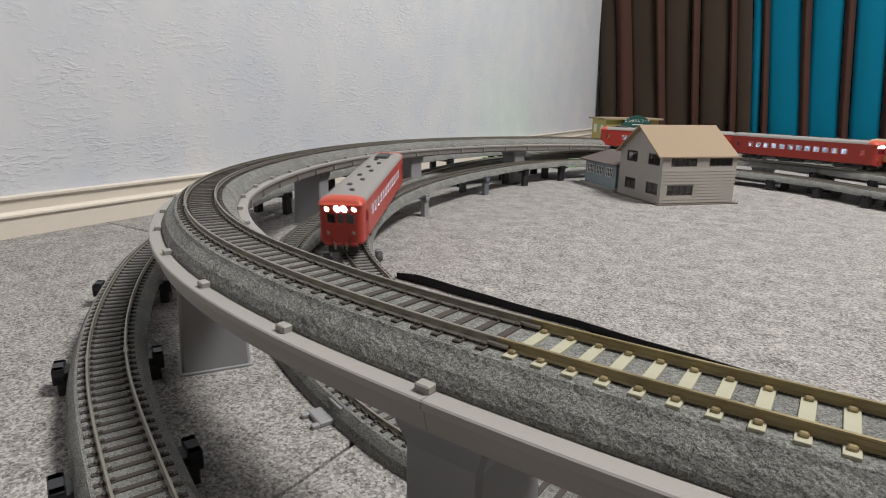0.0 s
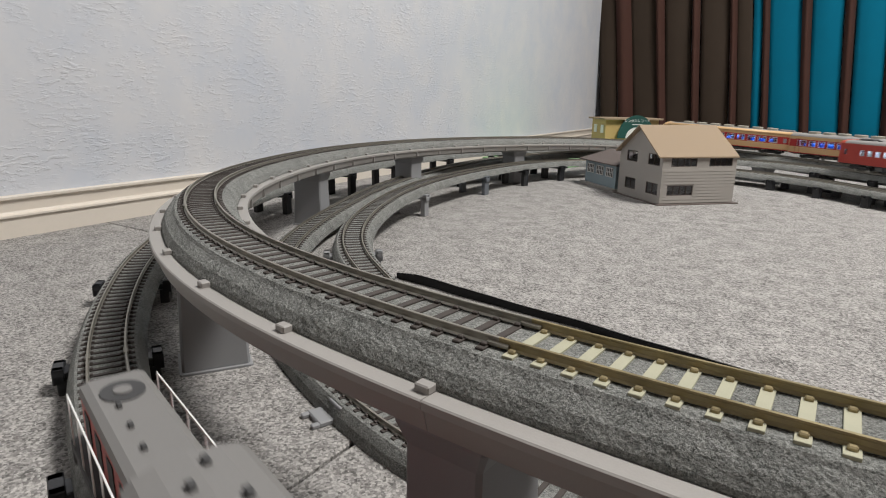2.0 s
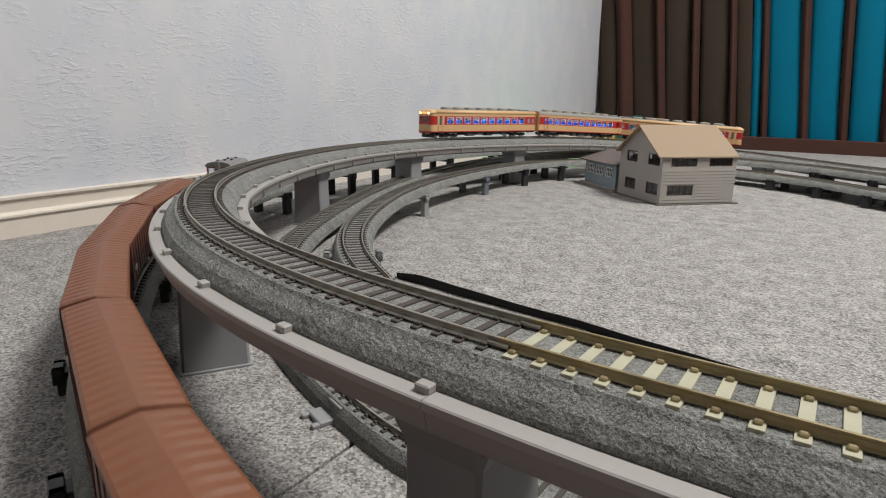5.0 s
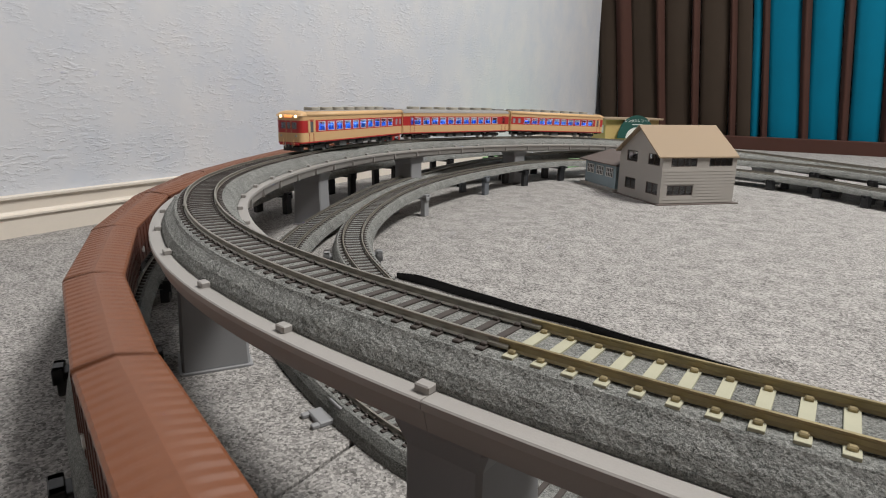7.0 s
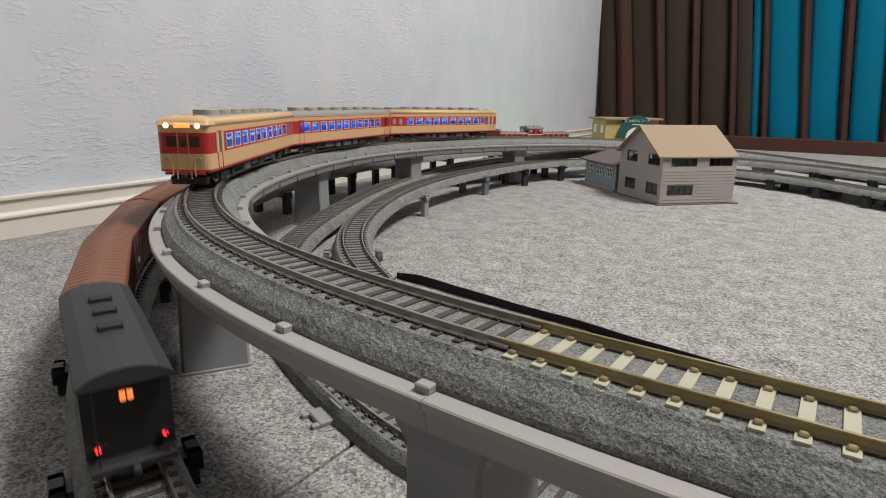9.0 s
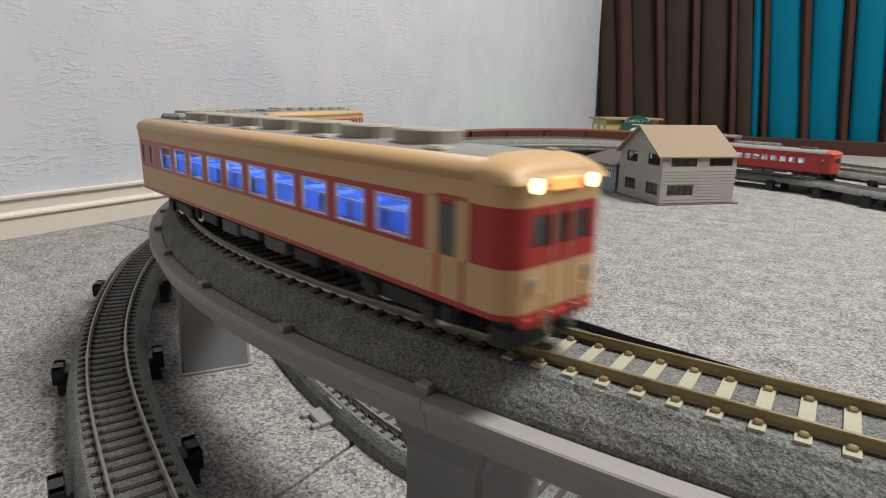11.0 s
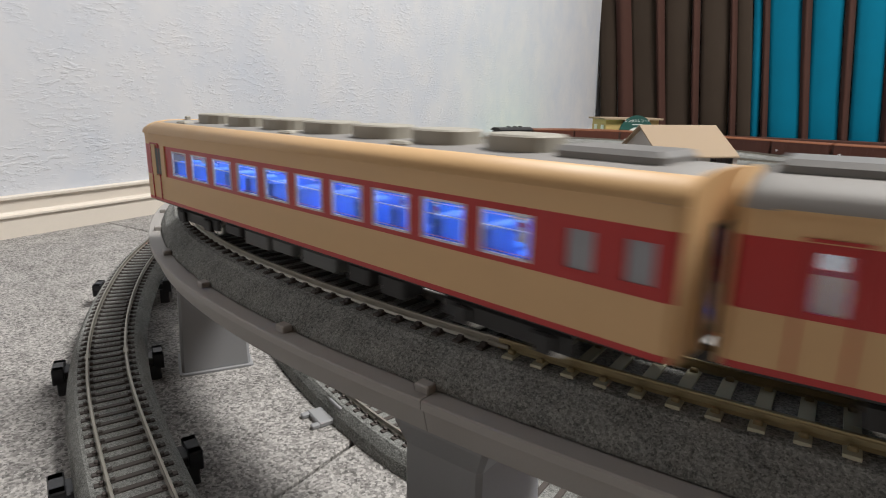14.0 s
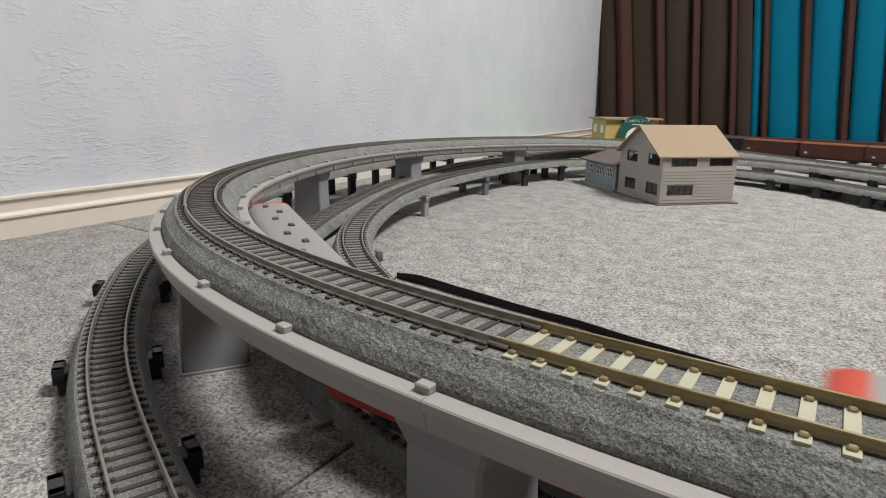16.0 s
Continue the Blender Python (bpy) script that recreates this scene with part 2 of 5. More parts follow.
# ---------------- track lines ----------------
def curve_through(ctrl, closed=True, step=0.004, soft=0.022):
    """A smooth line through a few places; returns places and running length."""
    P = np.array(ctrl, float)
    n = len(P)
    out = []
    for i in range(n):
        p0, p1, p2, p3 = P[(i - 1) % n], P[i], P[(i + 1) % n], P[(i + 2) % n]
        t0 = 0.0
        t1 = t0 + max(np.linalg.norm(p1 - p0), 1e-6) ** 0.5
        t2 = t1 + max(np.linalg.norm(p2 - p1), 1e-6) ** 0.5
        t3 = t2 + max(np.linalg.norm(p3 - p2), 1e-6) ** 0.5
        for t in np.linspace(t1, t2, 40, endpoint=False):
            a1 = (t1 - t) / (t1 - t0) * p0 + (t - t0) / (t1 - t0) * p1
            a2 = (t2 - t) / (t2 - t1) * p1 + (t - t1) / (t2 - t1) * p2
            a3 = (t3 - t) / (t3 - t2) * p2 + (t - t2) / (t3 - t2) * p3
            b1 = (t2 - t) / (t2 - t0) * a1 + (t - t0) / (t2 - t0) * a2
            b2 = (t3 - t) / (t3 - t1) * a2 + (t - t1) / (t3 - t1) * a3
            out.append((t2 - t) / (t2 - t1) * b1 + (t - t1) / (t2 - t1) * b2)
    Q = np.array(out)
    seg = np.linalg.norm(np.roll(Q, -1, 0) - Q, axis=1)
    s = np.concatenate([[0], np.cumsum(seg)])
    m = int(s[-1] / step)
    QQ = np.vstack([Q, Q[:1]])
    u = np.linspace(0, s[-1], m, endpoint=False)
    R = np.stack([np.interp(u, s, QQ[:, k]) for k in range(3)], 1)
    k = int(3 * soft / step)
    g = np.exp(-0.5 * (np.arange(-k, k + 1) * step / soft) ** 2)
    g /= g.sum()
    R = sum(w * np.roll(R, j - k, 0) for j, w in enumerate(g))
    return R


class Line:
    def __init__(self, ctrl, soft=0.022):
        self.P = curve_through(ctrl, soft=soft)
        d = np.linalg.norm(np.roll(self.P, -1, 0) - self.P, axis=1)
        self.s = np.concatenate([[0], np.cumsum(d)])
        self.L = self.s[-1]
        self.PP = np.vstack([self.P, self.P[:1]])

    def at(self, s):
        s = s % self.L
        return np.array([np.interp(s, self.s, self.PP[:, k]) for k in range(3)])

    def dirn(self, s, d=0.003):
        v = self.at(s + d) - self.at(s - d)
        return v / np.linalg.norm(v)

    def near(self, x, y):
        i = np.argmin((self.P[:, 0] - x) ** 2 + (self.P[:, 1] - y) ** 2)
        return self.s[i]


# rail-top centre lines, in running order: front, left, back, far right, round
LINE_A = Line([(0.2678, 0.1318, 0.0953), (0.0103, 0.1354, 0.0953), (-0.0350, 0.1360, 0.0953), (-0.1071, 0.1416, 0.0953), (-0.1691, 0.1522, 0.0956), (-0.2377, 0.1754, 0.0948), (-0.2878, 0.2020, 0.0944),
               (-0.3370, 0.2360, 0.0930), (-0.3773, 0.2695, 0.0923), (-0.4243, 0.3235, 0.0916), (-0.4772, 0.4073, 0.0907), (-0.5377, 0.5424, 0.0892), (-0.5640, 0.6580, 0.0887), (-0.5659, 0.7802, 0.0883),
               (-0.5499, 0.8930, 0.0873), (-0.5112, 1.0301, 0.0851), (-0.4558, 1.1708, 0.0811), (-0.3755, 1.3662, 0.0685), (-0.1729, 1.4011, 0.0576), (-0.0372, 1.3351, 0.0532), (0.0725, 1.2444, 0.0522),
               (0.3765, 1.0543, 0.0540), (0.7500, 0.9200, 0.0650), (1.1000, 0.8800, 0.0700), (1.3600, 0.6800, 0.0800), (1.3600, 0.3600, 0.0900), (1.1220, 0.1428, 0.0938), (0.7210, 0.1288, 0.0953)], soft=0.03)
LINE_D = Line([(0.7000, 0.0200, 0.0250), (0.1689, 0.0317, 0.0250), (-0.0211, 0.0444, 0.0250), (-0.1057, 0.0666, 0.0250), (-0.1955, 0.1004, 0.0250), (-0.2790, 0.1363, 0.0250), (-0.3467, 0.1754, 0.0250),
               (-0.4050, 0.2178, 0.0260), (-0.4538, 0.2601, 0.0286), (-0.5357, 0.3639, 0.0337), (-0.6080, 0.5058, 0.0370), (-0.6373, 0.6003, 0.0412), (-0.6486, 0.7053, 0.0471), (-0.6477, 0.8016, 0.0506),
               (-0.6466, 0.9371, 0.0500), (-0.6200, 1.1086, 0.0507), (-0.5726, 1.2693, 0.0490), (-0.4590, 1.4163, 0.0465), (-0.2603, 1.5092, 0.0394), (-0.0209, 1.4311, 0.0390), (0.2711, 1.3447, 0.0390),
               (0.7000, 1.1200, 0.0370), (1.2000, 1.0800, 0.0370), (1.5800, 0.8600, 0.0333), (1.6200, 0.4000, 0.0280), (1.3000, 0.0500, 0.0250)], soft=0.03)
LINE_C = Line([(0.7000, 0.1850, 0.0130), (0.2133, 0.1914, 0.0130), (0.0215, 0.1889, 0.0130), (-0.0640, 0.1879, 0.0130), (-0.1375, 0.1945, 0.0130), (-0.1810, 0.2100, 0.0130), (-0.2687, 0.2494, 0.0142),
               (-0.3648, 0.3197, 0.0166), (-0.4337, 0.4026, 0.0190), (-0.4677, 0.4709, 0.0226), (-0.4907, 0.5322, 0.0262), (-0.5188, 0.6101, 0.0298), (-0.5505, 0.7199, 0.0322), (-0.5703, 0.8449, 0.0346),
               (-0.5714, 0.9681, 0.0382), (-0.5443, 1.0991, 0.0430), (-0.4678, 1.2165, 0.0490), (-0.3318, 1.3114, 0.0501), (-0.1594, 1.3208, 0.0480), (-0.0223, 1.2707, 0.0480), (0.0773, 1.1913, 0.0480),
               (0.3368, 0.9288, 0.0502), (0.7500, 0.8500, 0.0454), (1.0600, 0.8100, 0.0334), (1.2800, 0.6300, 0.0238), (1.2700, 0.3800, 0.0154), (1.0500, 0.2000, 0.0130)], soft=0.03)
LINE_B = Line([(0.7000, 0.2200, 0.0130), (0.2133, 0.2335, 0.0130), (0.0215, 0.2367, 0.0130), (-0.0645, 0.2415, 0.0130), (-0.1505, 0.2644, 0.0142), (-0.2251, 0.3044, 0.0178), (-0.2758, 0.3420, 0.0214),
               (-0.3179, 0.3680, 0.0238), (-0.3520, 0.3966, 0.0274), (-0.3815, 0.4324, 0.0310), (-0.4098, 0.4827, 0.0346), (-0.4457, 0.5668, 0.0370), (-0.4708, 0.6547, 0.0394), (-0.4880, 0.7704, 0.0406),
               (-0.4933, 0.8795, 0.0406), (-0.4870, 0.9971, 0.0406), (-0.4505, 1.1448, 0.0389), (-0.3360, 1.2822, 0.0329), (-0.1561, 1.2947, 0.0290), (-0.0284, 1.2316, 0.0290), (0.0780, 1.1318, 0.0290),
               (0.3108, 0.8805, 0.0334), (0.7000, 0.7900, 0.0274), (1.0000, 0.7500, 0.0214), (1.2000, 0.5900, 0.0166), (1.1900, 0.4000, 0.0130), (1.0000, 0.2600, 0.0130)], soft=0.03)


def frame_at(line, s):
    p, d = line.at(s), line.dirn(s)
    n = np.array([-d[1], d[0], 0.0])
    return p, d, n / np.linalg.norm(n)


def sweep(line, s0, s1, profile, step=0.008, close_ends=True):
    """Runs a closed cross-section (offset to the left of the running way, height from rail top) along a line."""
    n = max(2, int(round((s1 - s0) / step)) + 1)
    vs, fs, k = [], [], len(profile)
    for i in range(n):
        p, d, nn = frame_at(line, s0 + (s1 - s0) * i / (n - 1))
        vs += [(p[0] + nn[0] * o, p[1] + nn[1] * o, p[2] + h) for o, h in profile]
        if i:
            a, b = (i - 1) * k, i * k
            fs += [[a + j, b + j, b + (j + 1) % k, a + (j + 1) % k] for j in range(k)]
    if close_ends:
        fs += [list(range(k)), list(range((n - 1) * k + k - 1, (n - 1) * k - 1, -1))]
    return vs, fs


def set_on(line, s, dz=0.0, off=0.0, turn=0.0):
    p, d, n = frame_at(line, s)
    return pose(p[0] + n[0] * off, p[1] + n[1] * off, p[2] + dz, 0, 0, math.degrees(math.atan2(d[1], d[0])) + turn)


# ---------------- room ----------------
x0, x1, y0, y1, zc = W_ROOM
WALL_A, WALL_B = (-0.669, -1.3), (-0.821, 2.5)     # foot of the papered wall


def wall_x(y):
    return WALL_A[0] + (WALL_B[0] - WALL_A[0]) * (y - WALL_A[1]) / (WALL_B[1] - WALL_A[1])


def slab(name, pts, z0, z1, material, label, category):
    n = len(pts)
    vs = [(x, y, z) for z in (z0, z1) for x, y in pts]
    fs = [list(range(n - 1, -1, -1)), list(range(n, 2 * n))] + [[i, (i + 1) % n, n + (i + 1) % n, n + i] for i in range(n)]
    return tagged(part(name, mesh_of(name, vs, fs, material)), label, category, kind="structure")


T = 0.1
slab("wall_west", [(WALL_A[0] - T, y0), WALL_A, WALL_B, (WALL_B[0] - T, y1)], 0, zc, "wallpaper", "pale grey embossed wallpaper on a plain wall", "wall")
slab("wall_north", [(x0 - T, y1), (x1, y1), (x1, y1 + T), (x0 - T, y1 + T)], 0, zc, "wallpaper", "pale grey papered wall behind the curtains", "wall")
# east and south walls stay out of view; darkened to weaken the bounce
slab("wall_east", [(x1, y0), (x1 + T, y0), (x1 + T, y1), (x1, y1)], 0, zc, "bouncecutwall", "unseen wall, made dark brown to cut bounced light", "wall")
slab("wall_south", [(x0, y0 - T), (x1, y0 - T), (x1, y0), (x0, y0)], 0, zc, "bouncecutwall", "unseen wall, made dark brown to cut bounced light", "wall")
slab("ceiling", [(x0 - T, y0 - T), (x1 + T, y0 - T), (x1 + T, y1 + T), (x0 - T, y1 + T)], zc, zc + 0.05, "ceiling", "plain white ceiling", "ceiling")
slab("floor", [(x0 - T, y0 - T), (x1 + T, y0 - T), (x1 + T, y1 + T), (x0 - T, y1 + T)], -0.06, -0.007, "backing", "subfloor below the carpet tiles", "floor")

# moulded baseboard on the papered wall
prof = [(0.0, 0.0), (0.007, 0.0), (0.007, 0.0214), (0.0095, 0.0225), (0.0095, 0.0245), (0.0045, 0.0258), (0.0035, 0.0278), (0.0045, 0.0405), (0.0075, 0.0415), (0.0075, 0.0440), (0.0, 0.045)]
vs, fs = [], []
for y in (y0, y1 - 0.12):
    vs += [(wall_x(y) + o, y, h) for o, h in prof]
k = len(prof)
fs = [[j, (j + 1) % k, k + (j + 1) % k, k + j] for j in range(k)] + [list(range(k))[::-1], list(range(k, 2 * k))]
tagged(part("baseboard", mesh_of("baseboard", vs, fs, "paint")), "cream-white moulded baseboard along the papered wall", "baseboard", kind="structure")

# carpet tiles with narrow dark joints
carpet = tagged(empty("carpet_floor"), "grey flecked carpet tiles laid edge to edge", "carpet", kind="structure")
GAP = 0.0010


def carpet_tile(xa, xb, ya, yb):
    g = Geo().box(xa + GAP, xb - GAP, ya + GAP, yb - GAP, -0.007, 0.0, 0.0012)
    return part("carpet_tile", g.mesh("carpet_tile", "carpet"), carpet)


for i in range(-2, 6):
    for j in range(4):
        carpet_tile(-0.166 + 0.5 * i, 0.334 + 0.5 * i, -1.62 + 0.5 * j, -1.12 + 0.5 * j)
carpet_tile(-1.166, 2.8, 0.38, 2.6)

# a lifted carpet edge inside the loop
vs, fs = [], []
nx, ny = 60, 14
for j in range(ny):
    for i in range(nx):
        u = i / (nx - 1)
        x = -0.305 + 0.60 * u
        d = 0.30 * (j / (ny - 1)) ** 1.6
        lift = (0.0076 * max(0, 1 - u * 1.35) ** 1.1 * min(1, 0.55 + u * 12) + 0.0002) * math.exp(-(d / 0.13) ** 1.4)
        wob = 0.0006 * math.sin(37 * x) + 0.0005 * math.sin(91 * x + 1)
        vs.append((x - 0.012 * (j / (ny - 1)) * (u < 0.02), 0.402 - 0.12 * (x + 0.305) + d + wob, 0.0012 + lift * (1 - 0.04 * math.sin(60 * x))))
n1 = len(vs)
vs += [(a, b + 0.001, -0.004 if q < nx else c - 0.0055) for q, (a, b, c) in enumerate(vs)]
for j in range(ny - 1):
    for i in range(nx - 1):
        a = j * nx + i
        fs.append([a, a + 1, a + nx + 1, a + nx])
me = mesh_of("carpet_surface", vs[:n1], fs, "carpet", True)
mat_edge = tagged(empty("carpet_flap"), "grey carpet edge curled up, black rubber backing showing", "carpet")
part("carpet_surface", me, mat_edge)
fs = [[n1 + q for q in f[::-1]] for f in fs]
for i in range(nx - 1):
    fs.append([i, n1 + i, n1 + i + 1, i + 1])
for j in range(ny - 1):
    fs.append([j * nx, (j + 1) * nx, n1 + (j + 1) * nx, n1 + j * nx])
part("backing", mesh_of("backing", [(a, b, c - 0.0006) for a, b, c in vs], fs, "backing"), mat_edge, "black rubber backing")

# ---------------- curtains ----------------
YC = 2.36


def cloth(xa, xb, material, name, parent, depth, phase):
    """One vertical strip of a hanging curtain, bowed between its folds."""
    nx, nz = 7, 12
    vs, fs = [], []
    for j in range(nz):
        z = 0.004 + 2.2 * j / (nz - 1)
        spread = (z - 0.03) * -0.105
        for i in range(nx):
            u = i / (nx - 1)
            y = YC - depth * math.sin(math.pi * u) - 0.004 * math.sin(9 * z + phase) * math.sin(math.pi * u)
            vs.append((xa + (xb - xa) * u + spread + 0.004 * math.sin(3.1 * z + phase), y, z))
    n = len(vs)
    vs += [(a, b + 0.002, c) for a, b, c in vs]
    for j in range(nz - 1):
        for i in range(nx - 1):
            a = j * nx + i
            fs += [[a, a + 1, a + nx + 1, a + nx], [n + a, n + a + nx, n + a + nx + 1, n + a + 1]]
        fs += [[j * nx, (j + 1) * nx, n + (j + 1) * nx, n + j * nx], [j * nx + nx - 1, n + j * nx + nx - 1, n + (j + 1) * nx + nx - 1, (j + 1) * nx + nx - 1]]
    return part(name, mesh_of(name, vs, fs, material, True), parent)


brown = tagged(empty("brown_curtain", pose(0, 0, 0)), "dark brown pleated curtain hanging to the floor", "curtain", group="curtains")
edges = [-0.803, -0.735, -0.675, -0.579, -0.547, -0.454, -0.427, -0.331, -0.307, -0.257]
for i in range(len(edges) - 1):
    a, b = 0.972 * edges[i], 0.972 * edges[i + 1]
    if i % 2 == 1:
        cloth(a, b, "curtainstripe", "fold", brown, 0.030, i)
    else:
        cloth(a, b, "curtainbrown", "panel", brown, 0.006, i)
blue = tagged(empty("blue_curtain", pose(0, 0, 0)), "teal blue pleated curtain with dark brown stripes", "curtain", group="curtains")
edges = [-0.257, -0.228, -0.205, -0.105, -0.076, 0.012, 0.040, 0.122, 0.150, 0.222, 0.250, 0.33, 0.357, 0.44, 0.467, 0.55, 0.577]
for i in range(len(edges) - 1):
    a, b = 0.972 * edges[i], 0.972 * edges[i + 1]
    if i % 2 == 1:
        cloth(a, b, "curtainstripe", "stripe", blue, 0.026, i)
    else:
        cloth(a, b, "curtainblue", "panel", blue, 0.008, i)
tagged(part("wooden_sill", Geo().box(-0.45, 1.6, 2.285, 2.315, 0.0, 0.043, 0.002).mesh("wooden_sill", "curtainstripe")), "dark reddish-brown wooden sill board below the curtains", "sill board")
rod = Geo().cyl((-0.83, YC, 2.22), (1, 0, 0), 0.012, 2.4)
tagged(part("curtain_rod", rod.mesh("curtain_rod", "paint")), "plain curtain rod under the ceiling", "curtain rod")

lamp = tagged(empty("ceiling_light", pose(0.84, 0.95, 2.3)), "round white ceiling light", "ceiling light")
part("body", Geo().cyl((0, 0, 0.02), (0, 0, 1), 0.34, 0.08, 40).mesh("body", "white"), lamp)

# ---------------- tracks ----------------
RAIL = 0.0087


def rail_prof(o, w=0.00046):
    return [(o - w * 1.9, -0.0026), (o + w * 1.9, -0.0026), (o + w * 0.6, -0.0020), (o + w * 0.6, -0.0008), (o + w, -0.0005), (o + w, 0), (o - w, 0), (o - w, -0.0005), (o - w * 0.6, -0.0008), (o - w * 0.6, -0.0020)]


def box_mesh(name, lx, ly, lz, material, bev=0.0002):
    return Geo().box(-lx / 2, lx / 2, -ly / 2, ly / 2, -lz, 0, bev).mesh(name, material)


SLEEPER = box_mesh("sleeper", 0.0024, 0.0258, 0.0020, "sleeper")
WSLEEPER = box_mesh("sleeper", 0.0031, 0.0262, 0.0020, "whitesleeper", 0.0001)
CLIP = Geo().box(-0.0009, 0.0009, -0.0025, -0.0011, 0, 0.0008, 0.0002).box(-0.0009, 0.0009, 0.0011, 0.0025, 0, 0.0008, 0.0002).mesh("clip", "sleeper")
BCLIP = Geo().box(-0.0009, 0.0009, -0.0026, -0.0011, 0, 0.0009, 0.0003).box(-0.0009, 0.0009, 0.0011, 0.0026, 0, 0.0009, 0.0003).mesh("clip", "brass")


def track(name, label, line, s0, s1, near0, near1, material="rail", sleeper=SLEEPER, pitch=0.0073, ballast=True, clip=CLIP, far=True, half=0.0146, foot=0.0188, deep=0.0128, rough=False):
    top = tagged(empty(name), label, "railway track", group="model railway tracks")
    if ballast:
        side = [(foot, -deep), (foot - 0.0004, -deep + 0.0016), (foot - (foot - half) * 0.35, -deep * 0.62), (half + 0.0009, -0.0050), (half - 0.0002, -0.0036), (half - 0.0020, -0.0031)]
        if rough:
            fine = [side[0]]
            for (a, b), (c, d) in zip(side, side[1:]):
                n = max(1, round(math.hypot(c - a, d - b) / 0.0012))
                fine += [(a + (c - a) * q / n, b + (d - b) * q / n) for q in range(1, n + 1)]
            side = fine
        vs, fs = sweep(line, s0, s1, [(-foot, -deep)] + side + [(-o, h) for o, h in side[:0:-1]], step=0.0015 if rough else 0.008)
        if rough:
            # grains of the moulded ballast stand out of the shoulder
            rnd = random.Random(7)
            k = 2 * len(side)
            for i in range(len(vs)):
                if i % k not in (0, 1):
                    a, b, c = vs[i]
                    g = 0.00012 if i % k in (k // 2, k // 2 + 1) else 0.00014
                    vs[i] = (a + rnd.uniform(-1, 1) * g, b + rnd.uniform(-1, 1) * g, c + rnd.uniform(-1, 1) * g)
        part("roadbed", mesh_of("roadbed", vs, fs, "ballast"), top, "grey moulded ballast roadbed")
    for o in (-RAIL, RAIL):
        vs, fs = sweep(line, s0, s1, rail_prof(o), step=0.01)
        r = part("rail", mesh_of("rail", vs, fs, material), top)
    rest = Geo()
    s, i = s0 + pitch / 2, 0
    while s < s1:
        m = set_on(line, s, -0.0025)
        if near0 <= s <= near1:
            ob = part("sleeper", sleeper, top, m=m)
            for o in (-RAIL, RAIL):
                rest_clip.append((clip, m @ pose(0, o, 0)))
        elif far:
            rest.add([m @ v.co for v in sleeper.vertices], [list(p.vertices) for p in sleeper.polygons])
        s += pitch
    if rest.v:
        tagged(part("sleeper_run", rest.mesh("sleeper_run", sleeper.materials[0].name and ("whitesleeper" if sleeper is WSLEEPER else "sleeper")), top), kind="stuff")
    if rest_clip:
        g = Geo()
        for me, m in rest_clip:
            g.add([m @ v.co for v in me.vertices], [list(p.vertices) for p in me.polygons])
        ob = tagged(part("rail_clip", g.mesh("rail_clip", "brass" if material == "brass" else "sleeper"), top), kind="stuff")
        rest_clip.clear()
    return top


rest_clip = []
sJ = LINE_A.near(-0.064, 0.138)      # joint of brass and nickel track on the viaduct
track("brass_track", "brass rails on cream sleepers and grey ballast", LINE_A, sJ - 2.75, sJ, sJ - 0.25, sJ, "brass", WSLEEPER, 0.0079, clip=BCLIP, foot=0.0219, deep=0.0131, rough=True)
track("viaduct_track", "nickel rails on dark sleepers and grey ballast", LINE_A, sJ, sJ - 2.75 + LINE_A.L, sJ, sJ + 1.5, foot=0.0219, deep=0.0131, rough=True)
track("outer_track", "raised outer track with nickel rails on grey ballast", LINE_D, 0.3, 0.3 + LINE_D.L, 0.72, 1.42)
track("middle_track", "sloping middle track with nickel rails on grey ballast", LINE_C, 0.45, 0.45 + LINE_C.L, 0.62, 1.5)
track("inner_track", "inner track climbing from the carpet on grey ballast", LINE_B, 0.45, 0.45 + LINE_B.L, 0.75, 1.8)

# fishplates at the rail joints
for line, s in ((LINE_A, sJ), (LINE_A, LINE_A.near(-0.303, 0.212)), (LINE_D, LINE_D.near(-0.30, 0.146)), (LINE_C, LINE_C.near(-0.16, 0.195))):
    fp = tagged(empty("rail_joiner", set_on(line, s)), "small metal rail joiners at a track joint", "rail joiner", group="rail joiners")
    for o in (-RAIL, RAIL):
        part("plate", Geo().box(-0.0034, 0.0034, o - 0.0012, o + 0.0012, -0.0022, -0.0012, 0.0003).mesh("plate", "rail"), fp)

# viaduct deck: side walls with lips, soffit ribs, joints
DECK_TOP, DW = -0.0132, 0.0284
sections = tagged(empty("viaduct"), "grey plastic viaduct deck in joined sections", "viaduct")
deck_prof = [(-DW, DECK_TOP - 0.0004), (-DW + 0.0005, DECK_TOP), (-DW + 0.0062, DECK_TOP), (-DW + 0.0062, DECK_TOP - 0.0012), (DW - 0.0062, DECK_TOP - 0.0012), (DW - 0.0062, DECK_TOP), (DW - 0.0005, DECK_TOP), (DW, DECK_TOP - 0.0004),
             (DW, DECK_TOP - 0.0026), (DW - 0.0012, DECK_TOP - 0.0032), (DW - 0.0030, DECK_TOP - 0.0100), (DW - 0.0085, DECK_TOP - 0.0125), (-DW + 0.0085, DECK_TOP - 0.0125), (-DW + 0.0030, DECK_TOP - 0.0100), (-DW + 0.0012, DECK_TOP - 0.0032), (-DW, DECK_TOP - 0.0026)]
sK = LINE_A.near(-0.0855, 0.1128) - 0.010     # a deck joint over the nearest pier
PITCH = LINE_A.L / 23
